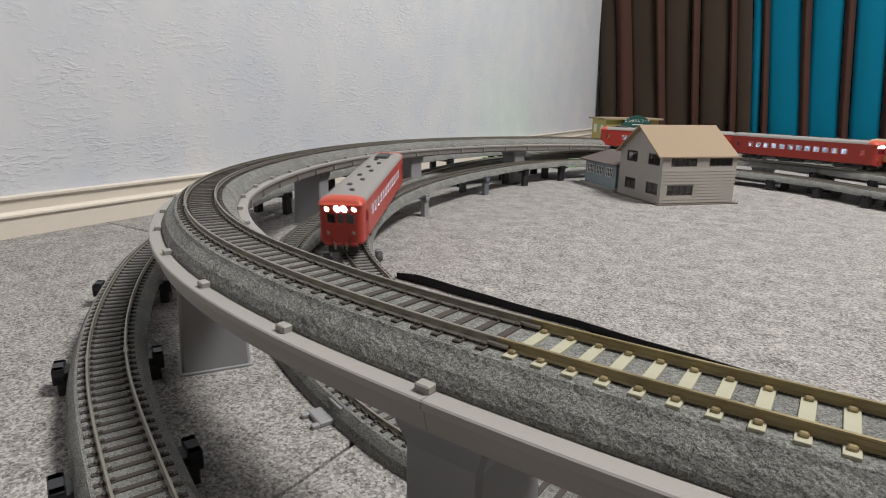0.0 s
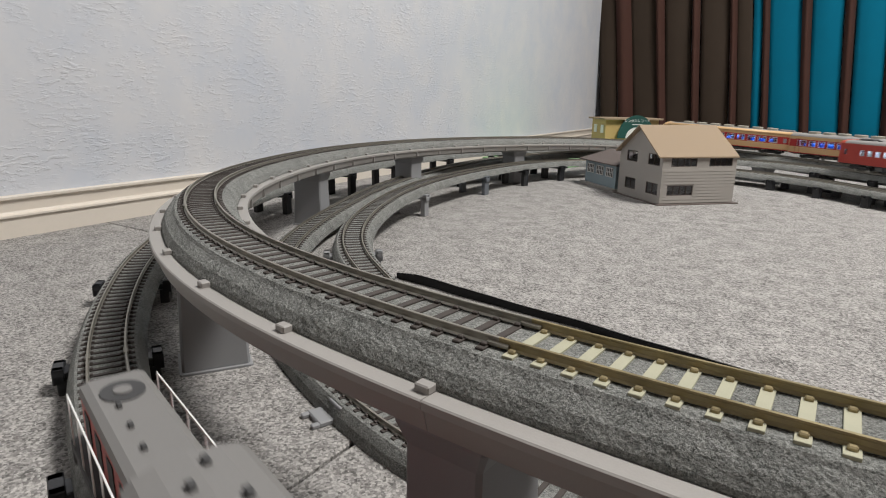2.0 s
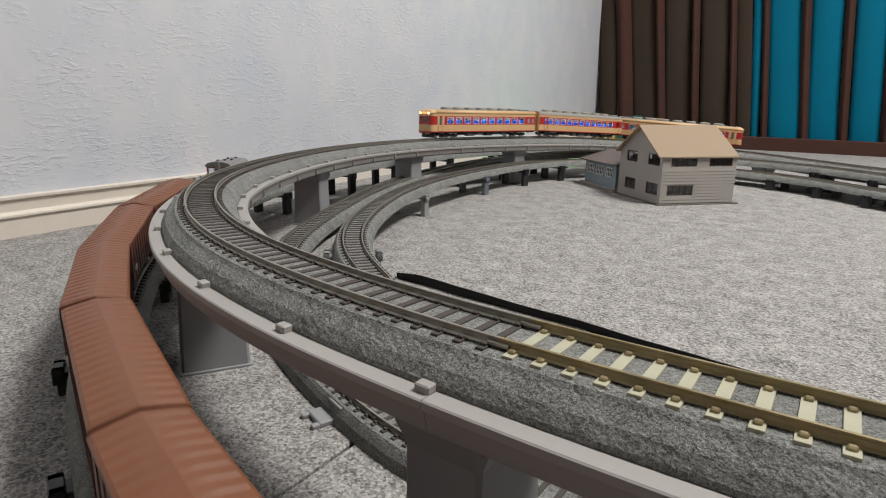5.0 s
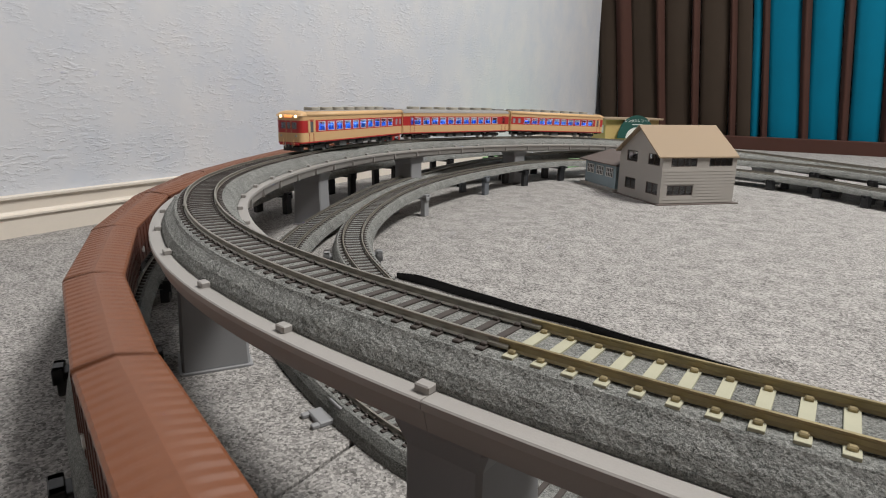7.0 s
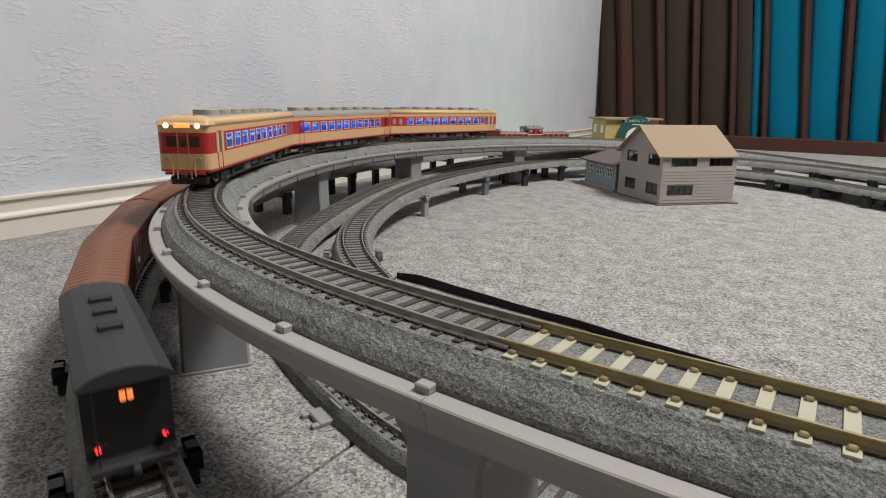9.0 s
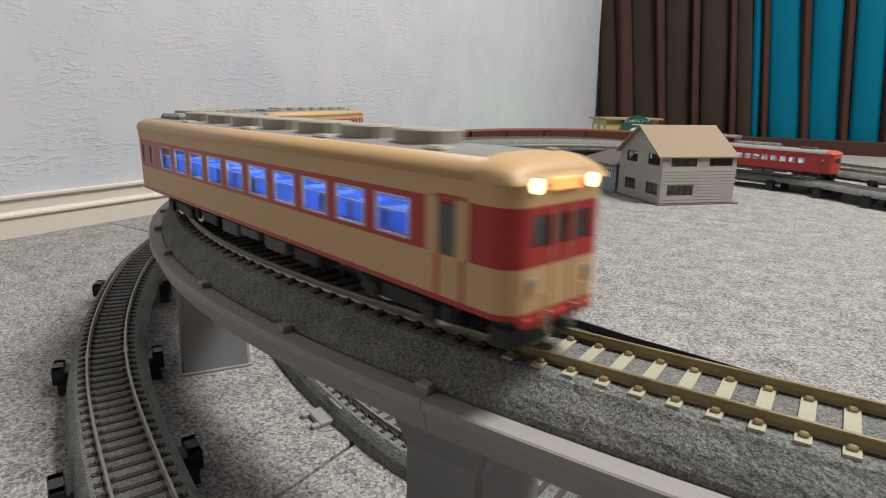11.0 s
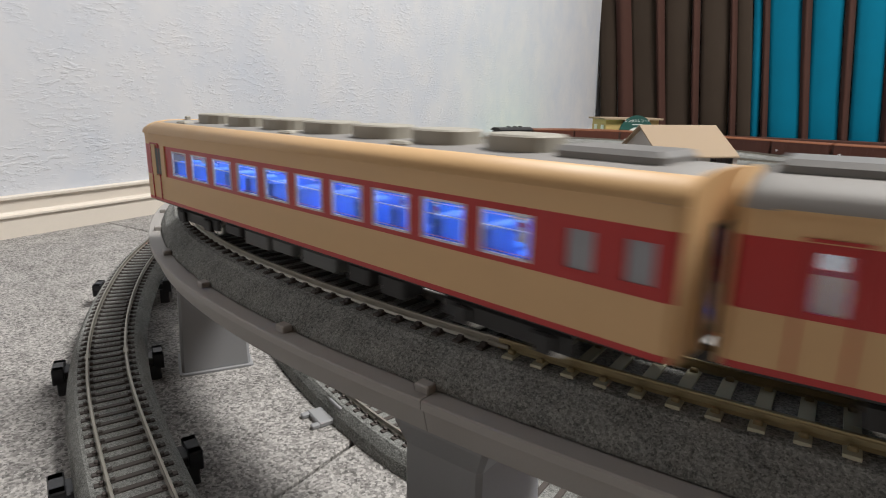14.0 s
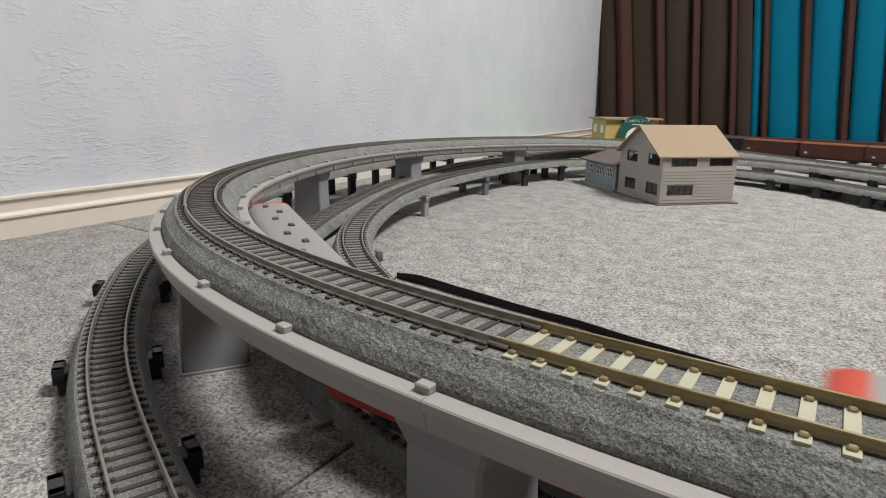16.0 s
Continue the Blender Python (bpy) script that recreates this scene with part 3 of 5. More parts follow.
for i in range(-9, 14):
    a, b = sK + PITCH * i, sK + PITCH * (i + 1)
    vs, fs = sweep(LINE_A, a + 0.00012, b - 0.00012, deck_prof)
    sec = part("deck_section", mesh_of("deck_section", vs, fs, "deck"), sections)
    # square lugs on the walkways and small upright ribs on the fascia
    for j in range(4):
        s = a + PITCH * (j + 0.04) / 4
        for o in (-DW + 0.0048, DW - 0.0048):
            if i < 0:
                continue
            part("lug", Geo().box(-0.0024, 0.0024, -0.0018, 0.0018, 0, 0.0022, 0.0004).mesh("lug", "deck"), sections, m=set_on(LINE_A, s, DECK_TOP + 0.0001, o))
        for o in (-DW + 0.0007,):
            part("rib", Geo().box(-0.0007, 0.0007, -0.001, 0.001, -0.0072, 0, 0).mesh("rib", "deck"), sections, m=set_on(LINE_A, s + 0.012, DECK_TOP - 0.0028, o + 0.0006))


def viaduct_pier(line, s, h, name="viaduct_pier"):
    """A tapered pier with a flared head and a foot plate."""
    g = Geo()
    rings = [(0.0200, 0.0165, 0.0), (0.0200, 0.0165, 0.0012), (0.0186, 0.0142, 0.0013), (0.0172, 0.0132, h * 0.6), (0.0172, 0.0132, h - 0.010), (0.0192, 0.0160, h - 0.003), (0.0192, 0.0160, h)]
    vs = []
    for lx, ly, z in rings:
        c = 0.0014
        vs += [(x, y, z) for x, y in ((ly - c, -lx), (ly, -lx + c), (ly, lx - c), (ly - c, lx), (-ly + c, lx), (-ly, lx - c), (-ly, -lx + c), (-ly + c, -lx))]
    fs = [[k * 8 + i, k * 8 + (i + 1) % 8, k * 8 + 8 + (i + 1) % 8, k * 8 + 8 + i] for k in range(len(rings) - 1) for i in range(8)]
    fs += [list(range(7, -1, -1)), list(range((len(rings) - 1) * 8, len(rings) * 8))]
    p = line.at(s)
    m = set_on(line, s, -p[2])
    pier = tagged(empty(name, m), "grey plastic viaduct pier with a flared head", "viaduct pier", group="viaduct piers")
    part("shaft", mesh_of("shaft", vs[16:40], [[q - 16 for q in f] for f in fs if min(f) >= 16 and max(f) < 40] + [list(range(7, -1, -1)), list(range(16, 24))], "pier"), pier)
    part("foot_plate", mesh_of("foot_plate", vs[:16], [f for f in fs if max(f) < 16] + [list(range(8, 16))], "pier"), pier)
    part("head", mesh_of("head", vs[32:], [[q - 32 for q in f] for f in fs if min(f) >= 32], "pier"), pier)
    return pier


for px, py in ((-0.077, 0.139), (-0.293, 0.204), (-0.533, 0.530), (-0.566, 0.777), (-0.508, 1.037), (-0.36, 1.31), (-0.16, 1.28)):
    s = LINE_A.near(px, py)
    viaduct_pier(LINE_A, s, LINE_A.at(s)[2] + DECK_TOP - 0.0125 - 0.0001)


def small_pier(line, s, material, label):
    """A bracket clipped under the roadbed with two legs."""
    p = line.at(s)
    h = p[2] - 0.0127
    m = set_on(line, s, -p[2])
    pier = tagged(empty("track_pier", m), label, "track pier", group="track piers")
    g = Geo()
    g.box(-0.0055, 0.0055, -0.022, 0.022, max(h - 0.004, 0.0008), h - 0.0001, 0.0006)
    part("beam", g.mesh("beam", material), pier)
    for o in (-1, 1):
        if h > 0.006:
            part("leg", Geo().box(-0.0072, 0.0072, o * 0.0215 - 0.0032, o * 0.0215 + 0.0032, 0.0, max(h - 0.004, 0.001), 0.0006).mesh("leg", material), pier)
        # upright cheek with a slot that grips the roadbed
        c = Geo()
        y = o * 0.0237
        zt = h + 0.0024
        c.box(-0.0072, -0.0028, y - 0.0028, y + 0.0028, max(h - 0.006, 0), zt, 0.0005).box(0.0028, 0.0072, y - 0.0028, y + 0.0028, max(h - 0.006, 0), zt, 0.0005)
        c.box(-0.0072, 0.0072, y - 0.0028, y + 0.0028, max(h - 0.006, 0), h - 0.001, 0.0005).box(-0.0072, 0.0072, y - 0.0028, y + 0.0028, h + 0.0012, zt, 0.0005)
        part("clamp", c.mesh("clamp", material), pier)
    return pier


for i in range(6):
    s = LINE_A.near(-0.16, 1.28) + 0.42 * (i + 1)
    viaduct_pier(LINE_A, s, LINE_A.at(s)[2] + DECK_TOP - 0.0125 - 0.0001)
BLK = "black plastic track pier with slotted clamps"
for x, y in ((-0.215, 0.107), (-0.318, 0.152), (-0.428, 0.235), (-0.53, 0.36), (-0.62, 0.545), (-0.65, 0.71), (-0.65, 0.82), (-0.645, 0.99), (-0.617, 1.17), (-0.555, 1.35), (-0.46, 1.455), (-0.25, 1.45), (-0.02, 1.37), (0.2, 1.26), (0.4, 1.18)):
    small_pier(LINE_D, LINE_D.near(x, y), "blackpier", BLK)
for x, y in ((-0.55, 0.76), (-0.573, 0.915), (-0.557, 1.054), (-0.511, 1.163), (-0.36, 1.26), (-0.2, 1.25), (-0.056, 1.188), (0.03, 1.142), (0.2, 1.0)):
    small_pier(LINE_C, LINE_C.near(x, y), "blackpier", BLK)
small_pier(LINE_B, LINE_B.near(-0.355, 0.40), "pier", "grey plastic track pier with slotted clamps")
small_pier(LINE_B, LINE_B.near(-0.469, 0.649), "pier", "grey plastic track pier with slotted clamps")
small_pier(LINE_B, LINE_B.near(-0.493, 0.863), "bluepier", "slate grey plastic track pier with slotted clamps")
for x, y in ((-0.486, 1.0), (-0.449, 1.116), (-0.27, 1.2), (-0.126, 1.172), (-0.048, 1.149), (0.032, 1.103), (0.2, 0.95)):
    small_pier(LINE_B, LINE_B.near(x, y), "blackpier", BLK)


# ---------------- rolling stock ----------------
def plan_outline(L, hw, rf, rr, n=5):
    """Plan of a body, anticlockwise from the rear: list of (x, y, face)."""
    pts = []

    def arc(cx, cy, r, a0):
        for i in range(n + 1):
            a = a0 + (math.pi / 2) * i / n
            pts.append((cx + r * math.cos(a), cy + r * math.sin(a)))
    arc(-L / 2 + rr, -hw + rr, rr, math.pi)
    arc(L / 2 - rf, -hw + rf, rf, -math.pi / 2)
    arc(L / 2 - rf, hw - rf, rf, 0)
    arc(-L / 2 + rr, hw - rr, rr, math.pi / 2)
    return pts


def wall_band(pts, z0, z1, holes, t=0.0008, bow=0.0):
    """A vertical band of bodywork that follows a plan, with openings (face, a, b, lo, hi); face R/L by x, F/B by y."""
    g = Geo()
    n = len(pts)
    xs, ys = [p[0] for p in pts], [p[1] for p in pts]
    ymin, ymax, xmin, xmax = min(ys), max(ys), min(xs), max(xs)
    for i in range(n):
        p, q = pts[i], pts[(i + 1) % n]
        dx, dy = q[0] - p[0], q[1] - p[1]
        ln = math.hypot(dx, dy)
        if ln < 1e-7:
            continue
        nx_, ny_ = dy / ln, -dx / ln
        face, hs = "", []
        if abs(dy) < 1e-6 and ln > 0.02:
            face = "R" if p[1] < 0 else "L"
            hs = [((a - p[0]) / dx, (b - p[0]) / dx, lo, hi) for f, a, b, lo, hi in holes if f == face]
        elif abs(dx) < 1e-6 and ln > 0.01:
            face = "F" if p[0] > 0 else "B"
            hs = [((a - p[1]) / dy, (b - p[1]) / dy, lo, hi) for f, a, b, lo, hi in holes if f == face]
        hs = [(min(a, b), max(a, b), lo, hi) for a, b, lo, hi in hs]
        us = sorted({0.0, 1.0, *[h[0] for h in hs], *[h[1] for h in hs]})
        zs = sorted({z0, z1, *[min(max(h[2], z0), z1) for h in hs], *[min(max(h[3], z0), z1) for h in hs]})
        P = lambda u, z, k: (p[0] + dx * u - nx_ * t * k, p[1] + dy * u - ny_ * t * k, z)
        for a, b in zip(us, us[1:]):
            for c, d in zip(zs, zs[1:]):
                um, zm = (a + b) / 2, (c + d) / 2
                if any(h[0] < um < h[1] and h[2] < zm < h[3] for h in hs):
                    g.add([P(a, c, 0), P(b, c, 0), P(b, d, 0), P(a, d, 0), P(a, c, 1), P(b, c, 1), P(b, d, 1), P(a, d, 1)], [[0, 4, 5, 1], [1, 5, 6, 2], [2, 6, 7, 3], [3, 7, 4, 0]])
                else:
                    g.add([P(a, c, 0), P(b, c, 0), P(b, d, 0), P(a, d, 0), P(a, c, 1), P(b, c, 1), P(b, d, 1), P(a, d, 1)], [[0, 1, 2, 3], [7, 6, 5, 4]])
    return g


def roof_shape(L, hw, z0, rise, inset_f, inset_r, n=10, nx=40, over=0.0004):
    g = Geo()
    vs, fs = [], []
    xs = [-L / 2 + L * i / nx for i in range(nx + 1)]
    xs = sorted(set(xs + [-L / 2 + inset_r * f for f in (0.08, 0.25, 0.5, 0.8)] + [L / 2 - inset_f * f for f in (0.08, 0.25, 0.5, 0.8)]))
    for x in xs:
        f = 1.0
        if x > L / 2 - inset_f:
            f = math.sqrt(max(0, 1 - ((x - (L / 2 - inset_f)) / inset_f) ** 2))
        if x < -L / 2 + inset_r:
            f = math.sqrt(max(0, 1 - ((-L / 2 + inset_r - x) / inset_r) ** 2))
        wf = 1 - 0.10 * (1 - f)
        for j in range(n + 1):
            a = math.pi * j / n
            vs.append((x, -(hw + over) * math.copysign(abs(math.cos(a)) ** 0.62, math.cos(a)) * wf, z0 + rise * (math.sin(a) ** 0.75) * f))
    k = n + 1
    for i in range(len(xs) - 1):
        fs += [[i * k + j, (i + 1) * k + j, (i + 1) * k + j + 1, i * k + j + 1] for j in range(n)]
    fs += [list(range(k)), list(range((len(xs) - 1) * k, len(xs) * k))[::-1]]
    g.add(vs, fs)
    return g


def bogie(parent, x, parts=True, gauge=RAIL, wb=0.026):
    b = part("bogie", Geo().box(x - 0.005, x + 0.005, -0.0114, 0.0114, 0.004, 0.009, 0.0006).mesh("bogie", "under"), parent)
    for o in (-1, 1):
        part("side_frame", Geo().box(x - wb * 0.8, x + wb * 0.8, o * 0.0125 - 0.0010, o * 0.0125 + 0.0010, 0.0035, 0.0085, 0.0006).mesh("side_frame", "under"), b)
        for e in (-1, 1):
            part("axle_box", Geo().box(x + e * wb * 0.5 - 0.003, x + e * wb * 0.5 + 0.003, o * 0.0142 - 0.0008, o * 0.0142 + 0.0008, 0.0028, 0.0078, 0.0005).mesh("axle_box", "under"), b)
    for dx in (-wb / 2, wb / 2):
        w = Geo()
        for o in (-1, 1):
            w.cyl((x + dx, o * gauge - 0.0012, 0.0053), (0, 1, 0), 0.0053, 0.0024, 16)
        w.cyl((x + dx, -gauge, 0.0053), (0, 1, 0), 0.001, 2 * gauge, 8)
        part("wheelset", w.mesh("wheelset", "steel"), b)
    return b


def pane(parent, face, a, b, lo, hi, L, hw, material="glass"):
    d = 0.0007
    if face in "RL":
        s = -1 if face == "R" else 1
        y = s * (hw - d)
        g = Geo().box(a, b, y - 0.0002, y + 0.0002, lo, hi)
    else:
        s = 1 if face == "F" else -1
        x = s * (L / 2 - d)
        g = Geo().box(x - 0.0002, x + 0.0002, a, b, lo, hi)
    ob = part("window_pane", g.mesh("window_pane", material), parent)
    ob.visible_shadow = False
    return ob


def prism(x0, x1, prof):
    """A shape of constant cross-section (y, z) between two places along x."""
    n = len(prof)
    vs = [(x, y, z) for x in (x0, x1) for y, z in prof]
    return vs, [[i, (i + 1) % n, n + (i + 1) % n, n + i] for i in range(n)] + [list(range(n))[::-1], list(range(n, 2 * n))]


def railcar(name, label, L, scheme, cab_front=True, cab_rear=False, vents=(), seats=True, lit=True, front_lights=(), sign=False):
    """A diesel railcar: banded body with real window openings, lit interior, roof gear, underframe and bogies."""
    car = tagged(empty(name), label, "railcar", group=scheme["group"])
    hw, zb, ze = 0.0183, 0.0115, 0.0435
    pts = plan_outline(L, hw, 0.0062 if cab_front else 0.002, 0.0062 if cab_rear else 0.002)
    w0, w1 = scheme["win"]
    holes = []
    nwin = scheme["n"]
    blunt = scheme.get("blunt")
    span0, span1 = -L / 2 + scheme["margin_r"] + (0.008 if cab_rear else 0.0), L / 2 - scheme["margin_f"]
    if blunt:
        span0 = -L / 2 + (0.032 if cab_rear or not cab_front else blunt)
        span1 = L / 2 - (0.032 if cab_front else blunt if cab_rear else 0.0215)
        nwin = 10 if cab_front or cab_rear else 11
    pitch = (span1 - span0) / nwin
    ww = pitch * scheme["fill"]
    for i in range(nwin):
        c = span0 + pitch * (i + 0.5)
        for f in "RL":
            holes.append((f, c - ww / 2, c + ww / 2, w0, w1))
    door_x = [(-L / 2 + 0.011, -L / 2 + 0.0205), (L / 2 - 0.024, L / 2 - 0.0145)]
    if blunt and cab_rear:
        door_x = door_x[:1]
    elif blunt and cab_front:
        door_x = door_x[1:]
    for a, b in door_x:
        for f in "RL":
            holes.append((f, a + 0.002, b - 0.002, w0, w1))
    # washroom and vestibule windows by the blunt end
    small = [(-L / 2 + 0.0045, -L / 2 + 0.0100), (-L / 2 + 0.0165, -L / 2 + 0.0225)] if cab_front else [(L / 2 - 0.0105, L / 2 - 0.0045), (L / 2 - 0.0240, L / 2 - 0.0175)]
    if blunt and (cab_front or cab_rear):
        for a, b in small:
            for f in "RL":
                holes.append((f, a, b, w0 + 0.0012, w1 - 0.0012))
    for cab, f in ((cab_front, "F"), (cab_rear, "B")):
        if cab:
            holes += [(f, -0.0112, -0.0042, 0.0285, 0.0362), (f, 0.0042, 0.0112, 0.0285, 0.0362), (f, -0.0024, 0.0024, 0.0285, 0.0362)]
        else:
            holes.append((f, -0.0040, 0.0040, 0.0150, 0.0365))
    for band, z0, z1, material in scheme["bands"]:
        part(band, wall_band(pts, z0, z1, [h for h in holes if h[3] < z1 and h[4] > z0]).mesh(band, material), car)
    for h in holes:
        if not (h[0] in "FB" and h[4] - h[3] > 0.015):
            pane(car, *h, L, hw, "frosted" if h[0] in "RL" and h[3] > w0 else "glass")
    # light sash frames round the side windows
    for i in range(nwin):
        c = span0 + pitch * (i + 0.5)
        for s in (-1, 1):
            y = s * (hw - 0.0003)
            fr = Geo()
            t = 0.00055
            fr.box(c - ww / 2, c + ww / 2, y - 0.0004, y + 0.0004, w0, w0 + t).box(c - ww / 2, c + ww / 2, y - 0.0004, y + 0.0004, w1 - t, w1)
            fr.box(c - ww / 2, c - ww / 2 + t, y - 0.0004, y + 0.0004, w0 + t, w1 - t).box(c + ww / 2 - t, c + ww / 2, y - 0.0004, y + 0.0004, w0 + t, w1 - t)
            fr.box(c - ww / 2 + t, c + ww / 2 - t, y - 0.0002, y + 0.0002, (w0 + w1) / 2 + 0.0013, (w0 + w1) / 2 + 0.0015)
            part("window_frame", fr.mesh("window_frame", scheme["frame"]), car)
    # doors: proud panels with hand rails
    for a, b in door_x:
        for s in (-1, 1):
            y = s * (hw + 0.0001)
            d = Geo().box(a, a + 0.0006, y - 0.0003, y + 0.0003, zb + 0.001, w1 + 0.002).box(b - 0.0006, b, y - 0.0003, y + 0.0003, zb + 0.001, w1 + 0.002).box(a, b, y - 0.0003, y + 0.0003, w1 + 0.002, w1 + 0.0026)
            part("door_frame", d.mesh("door_frame", scheme["doorframe"]), car)
    part("roof", roof_shape(L, hw, ze, 0.0062, 0.010 if cab_front else 0.003, 0.010 if cab_rear else 0.003).mesh("roof", scheme["roof"], True), car)
    for cab, sgn in ((cab_front, 1), (cab_rear, -1)):
        if blunt and not cab:
            # plain painted end wall with its gangway opening, arched under the roof
            e = Geo()
            xa = min(sgn * (L / 2 + 0.0001), sgn * (L / 2 + 0.0009))
            xb = xa + 0.0008
            e.box(xa, xb, -hw + 0.0004, -0.0046, zb, 0.0372).box(xa, xb, 0.0046, hw - 0.0004, zb, 0.0372)
            arch = [(-hw * math.copysign(abs(math.cos(a)) ** 0.62, math.cos(a)), ze + 0.0060 * math.sin(a) ** 0.75) for a in [math.pi * i / 14 for i in range(15)]]
            ring = [(hw - 0.0004, 0.0372), (-hw + 0.0004, 0.0372)] + arch
            k = len(ring)
            e.add([(x, y, z) for x in (xa, xb) for y, z in ring], [list(range(k)), list(range(k, 2 * k))[::-1]] + [[i, k + i, k + (i + 1) % k, (i + 1) % k] for i in range(k)])
            end = part("end_wall", e.mesh("end_wall", "cream"), car, "plain cream end wall")
            part("gangway", Geo().box(xa - 0.0008, xb + 0.0008, -0.0056, -0.0044, zb + 0.001, 0.0385).box(xa - 0.0008, xb + 0.0008, 0.0044, 0.0056, zb + 0.001, 0.0385).box(xa - 0.0008, xb + 0.0008, -0.0056, 0.0056, 0.0373, 0.0385).mesh("gangway", "under"), end)
    if blunt and (cab_front or cab_rear):
        # painted eaves that curve up into the roof
        for s in (-1, 1):
            e = Geo()
            arc = [math.radians(52) * i / 8 for i in range(9)]
            prof = [(s * (hw + 0.0006) * math.cos(a) ** 0.62, ze + 0.0002 + 0.0062 * math.sin(a) ** 0.75) for a in arc]
            prof += [(y - s * 0.0010, z - 0.0006) for y, z in prof[::-1]]
            e.add(*prism(-L / 2 + (0.011 if cab_rear else 0.0), L / 2 - (0.011 if cab_front else 0.0), prof))
            part("eave", e.mesh("eave", "cream", True), car, "cream painted eave")
    part("rain_gutter", Geo().box(-L / 2 + 0.006, L / 2 - 0.006, -hw - 0.0005, -hw + 0.0001, ze - 0.0002, ze + 0.0004).box(-L / 2 + 0.006, L / 2 - 0.006, hw - 0.0001, hw + 0.0005, ze - 0.0002, ze + 0.0004).mesh("rain_gutter", scheme["gutter"]), car)
    if scheme.get("roofend"):
        for cab, sgn in ((cab_front, 1), (cab_rear, -1)):
            if cab:
                cap = roof_shape(0.013, hw + 0.0002, ze + 0.0001, 0.0064, 0.010, 0.0005, nx=8)
                part("roof_end", cap.mesh("roof_end", scheme["roofend"], True), car, m=pose(sgn * (L / 2 - 0.0065 + 0.0002), 0, 0, 0, 0, 0 if sgn > 0 else 180))
    for kind, x, y in vents:
        z = 0.0490 if abs(y) < 0.004 else 0.0480
        if kind == "drum":
            g = Geo()
            n = 20
            ring = [(x + math.copysign(abs(math.cos(a)) ** 0.75, math.cos(a)) * 0.0098, y + math.copysign(abs(math.sin(a)) ** 0.75, math.sin(a)) * 0.0088) for a in [2 * math.pi * i / n for i in range(n)]]
            vs = [(a, b, z) for a, b in ring] + [(a, b, z + 0.0042) for a, b in ring] + [(x + (a - x) * 0.94, y + (b - y) * 0.94, z + 0.0047) for a, b in ring]
            vs = [(x + (a - x) * 0.93, y + (b - y) * 0.93, z - 0.0014) for a, b in ring] + vs
            fs = [[k * n + i, k * n + (i + 1) % n, k * n + n + (i + 1) % n, k * n + n + i] for k in range(3) for i in range(n)] + [list(range(3 * n, 4 * n))]
            part("cooling_unit", g.add(vs, fs).mesh("cooling_unit", "vent"), car)
        elif kind == "small":
            part("roof_vent", Geo().box(x - 0.0040, x + 0.0040, y - 0.0028, y + 0.0028, z - 0.002, z + 0.0020, 0.0007).mesh("roof_vent", "vent"), car)
        elif kind == "dark":
            part("roof_vent", Geo().box(x - 0.0026, x + 0.0026, y - 0.0021, y + 0.0021, z - 0.002, z + 0.0021, 0.0005).mesh("roof_vent", "darkvent"), car, "dark grey square roof vent")
        elif kind == "box":
            part("water_tank", Geo().box(x - 0.013, x + 0.013, y - 0.0075, y + 0.0075, z - 0.0008, z + 0.0035, 0.0014).mesh("water_tank", "darkvent"), car)
        elif kind == "grey":
            part("radiator_housing", Geo().box(x - 0.013, x + 0.013, y - 0.009, y + 0.009, z - 0.001, z + 0.0032, 0.0012).mesh("radiator_housing", "hood"), car)
        elif kind == "whistle":
            part("whistle", Geo().box(x - 0.001, x + 0.001, y - 0.0012, y + 0.0012, z - 0.003, z + 0.0026, 0.0004).mesh("whistle", "vent"), car)
    for cab, sgn in ((cab_front, 1), (cab_rear, -1)):
        if cab:
            part("cab_bulkhead", Geo().box(sgn * (L / 2 - 0.010) - 0.0004, sgn * (L / 2 - 0.010) + 0.0004, -0.0165, 0.0165, 0.0130, 0.0430).mesh("cab_bulkhead", "hood"), car, "grey cab partition")
            if scheme.get("cabdoor"):
                for s in (-1, 1):
                    xa = min(sgn * (L / 2 - 0.0275), sgn * (L / 2 - 0.0125))
                    y = s * (hw + 0.0002)
                    d = part("cab_door", Geo().box(xa, xa + 0.0045, y - 0.0003, y + 0.0003, 0.0239, 0.0385).box(xa + 0.0105, xa + 0.0150, y - 0.0003, y + 0.0003, 0.0239, 0.0385).mesh("cab_door", "cream"), car)
                    part("door_window", Geo().box(xa + 0.0045, xa + 0.0105, y - 0.0002, y + 0.0002, 0.0246, 0.0370).mesh("door_window", "tank"), d)
    # underframe
    part("underframe", Geo().box(-L / 2 + 0.003, L / 2 - 0.003, -0.015, 0.015, 0.0096, zb + 0.0008).mesh("underframe", "under"), car)
    random.seed(int(L * 1e4) + len(vents))
    x = -L / 2 + 0.075
    while x < L / 2 - 0.085:
        w = random.uniform(0.010, 0.022)
        for s in (-1, 1):
            part("equipment_box", Geo().box(x, x + w, s * 0.0105 - 0.0048, s * 0.0105 + 0.0048, 0.0035 + random.uniform(0, 0.0025), 0.0098, 0.0007).mesh("equipment_box", random.choice(("under", "tank", "tank"))), car)
        x += w + random.uniform(0.002, 0.007)
    for sx in (-1, 1):
        bogie(car, sx * (L / 2 - 0.044))
        part("coupler", Geo().box(min(sx * (L / 2 - 0.004), sx * (L / 2 + 0.0035)), max(sx * (L / 2 - 0.004), sx * (L / 2 + 0.0035)), -0.0016, 0.0016, 0.0075, 0.0105, 0.0005).mesh("coupler", "under"), car)
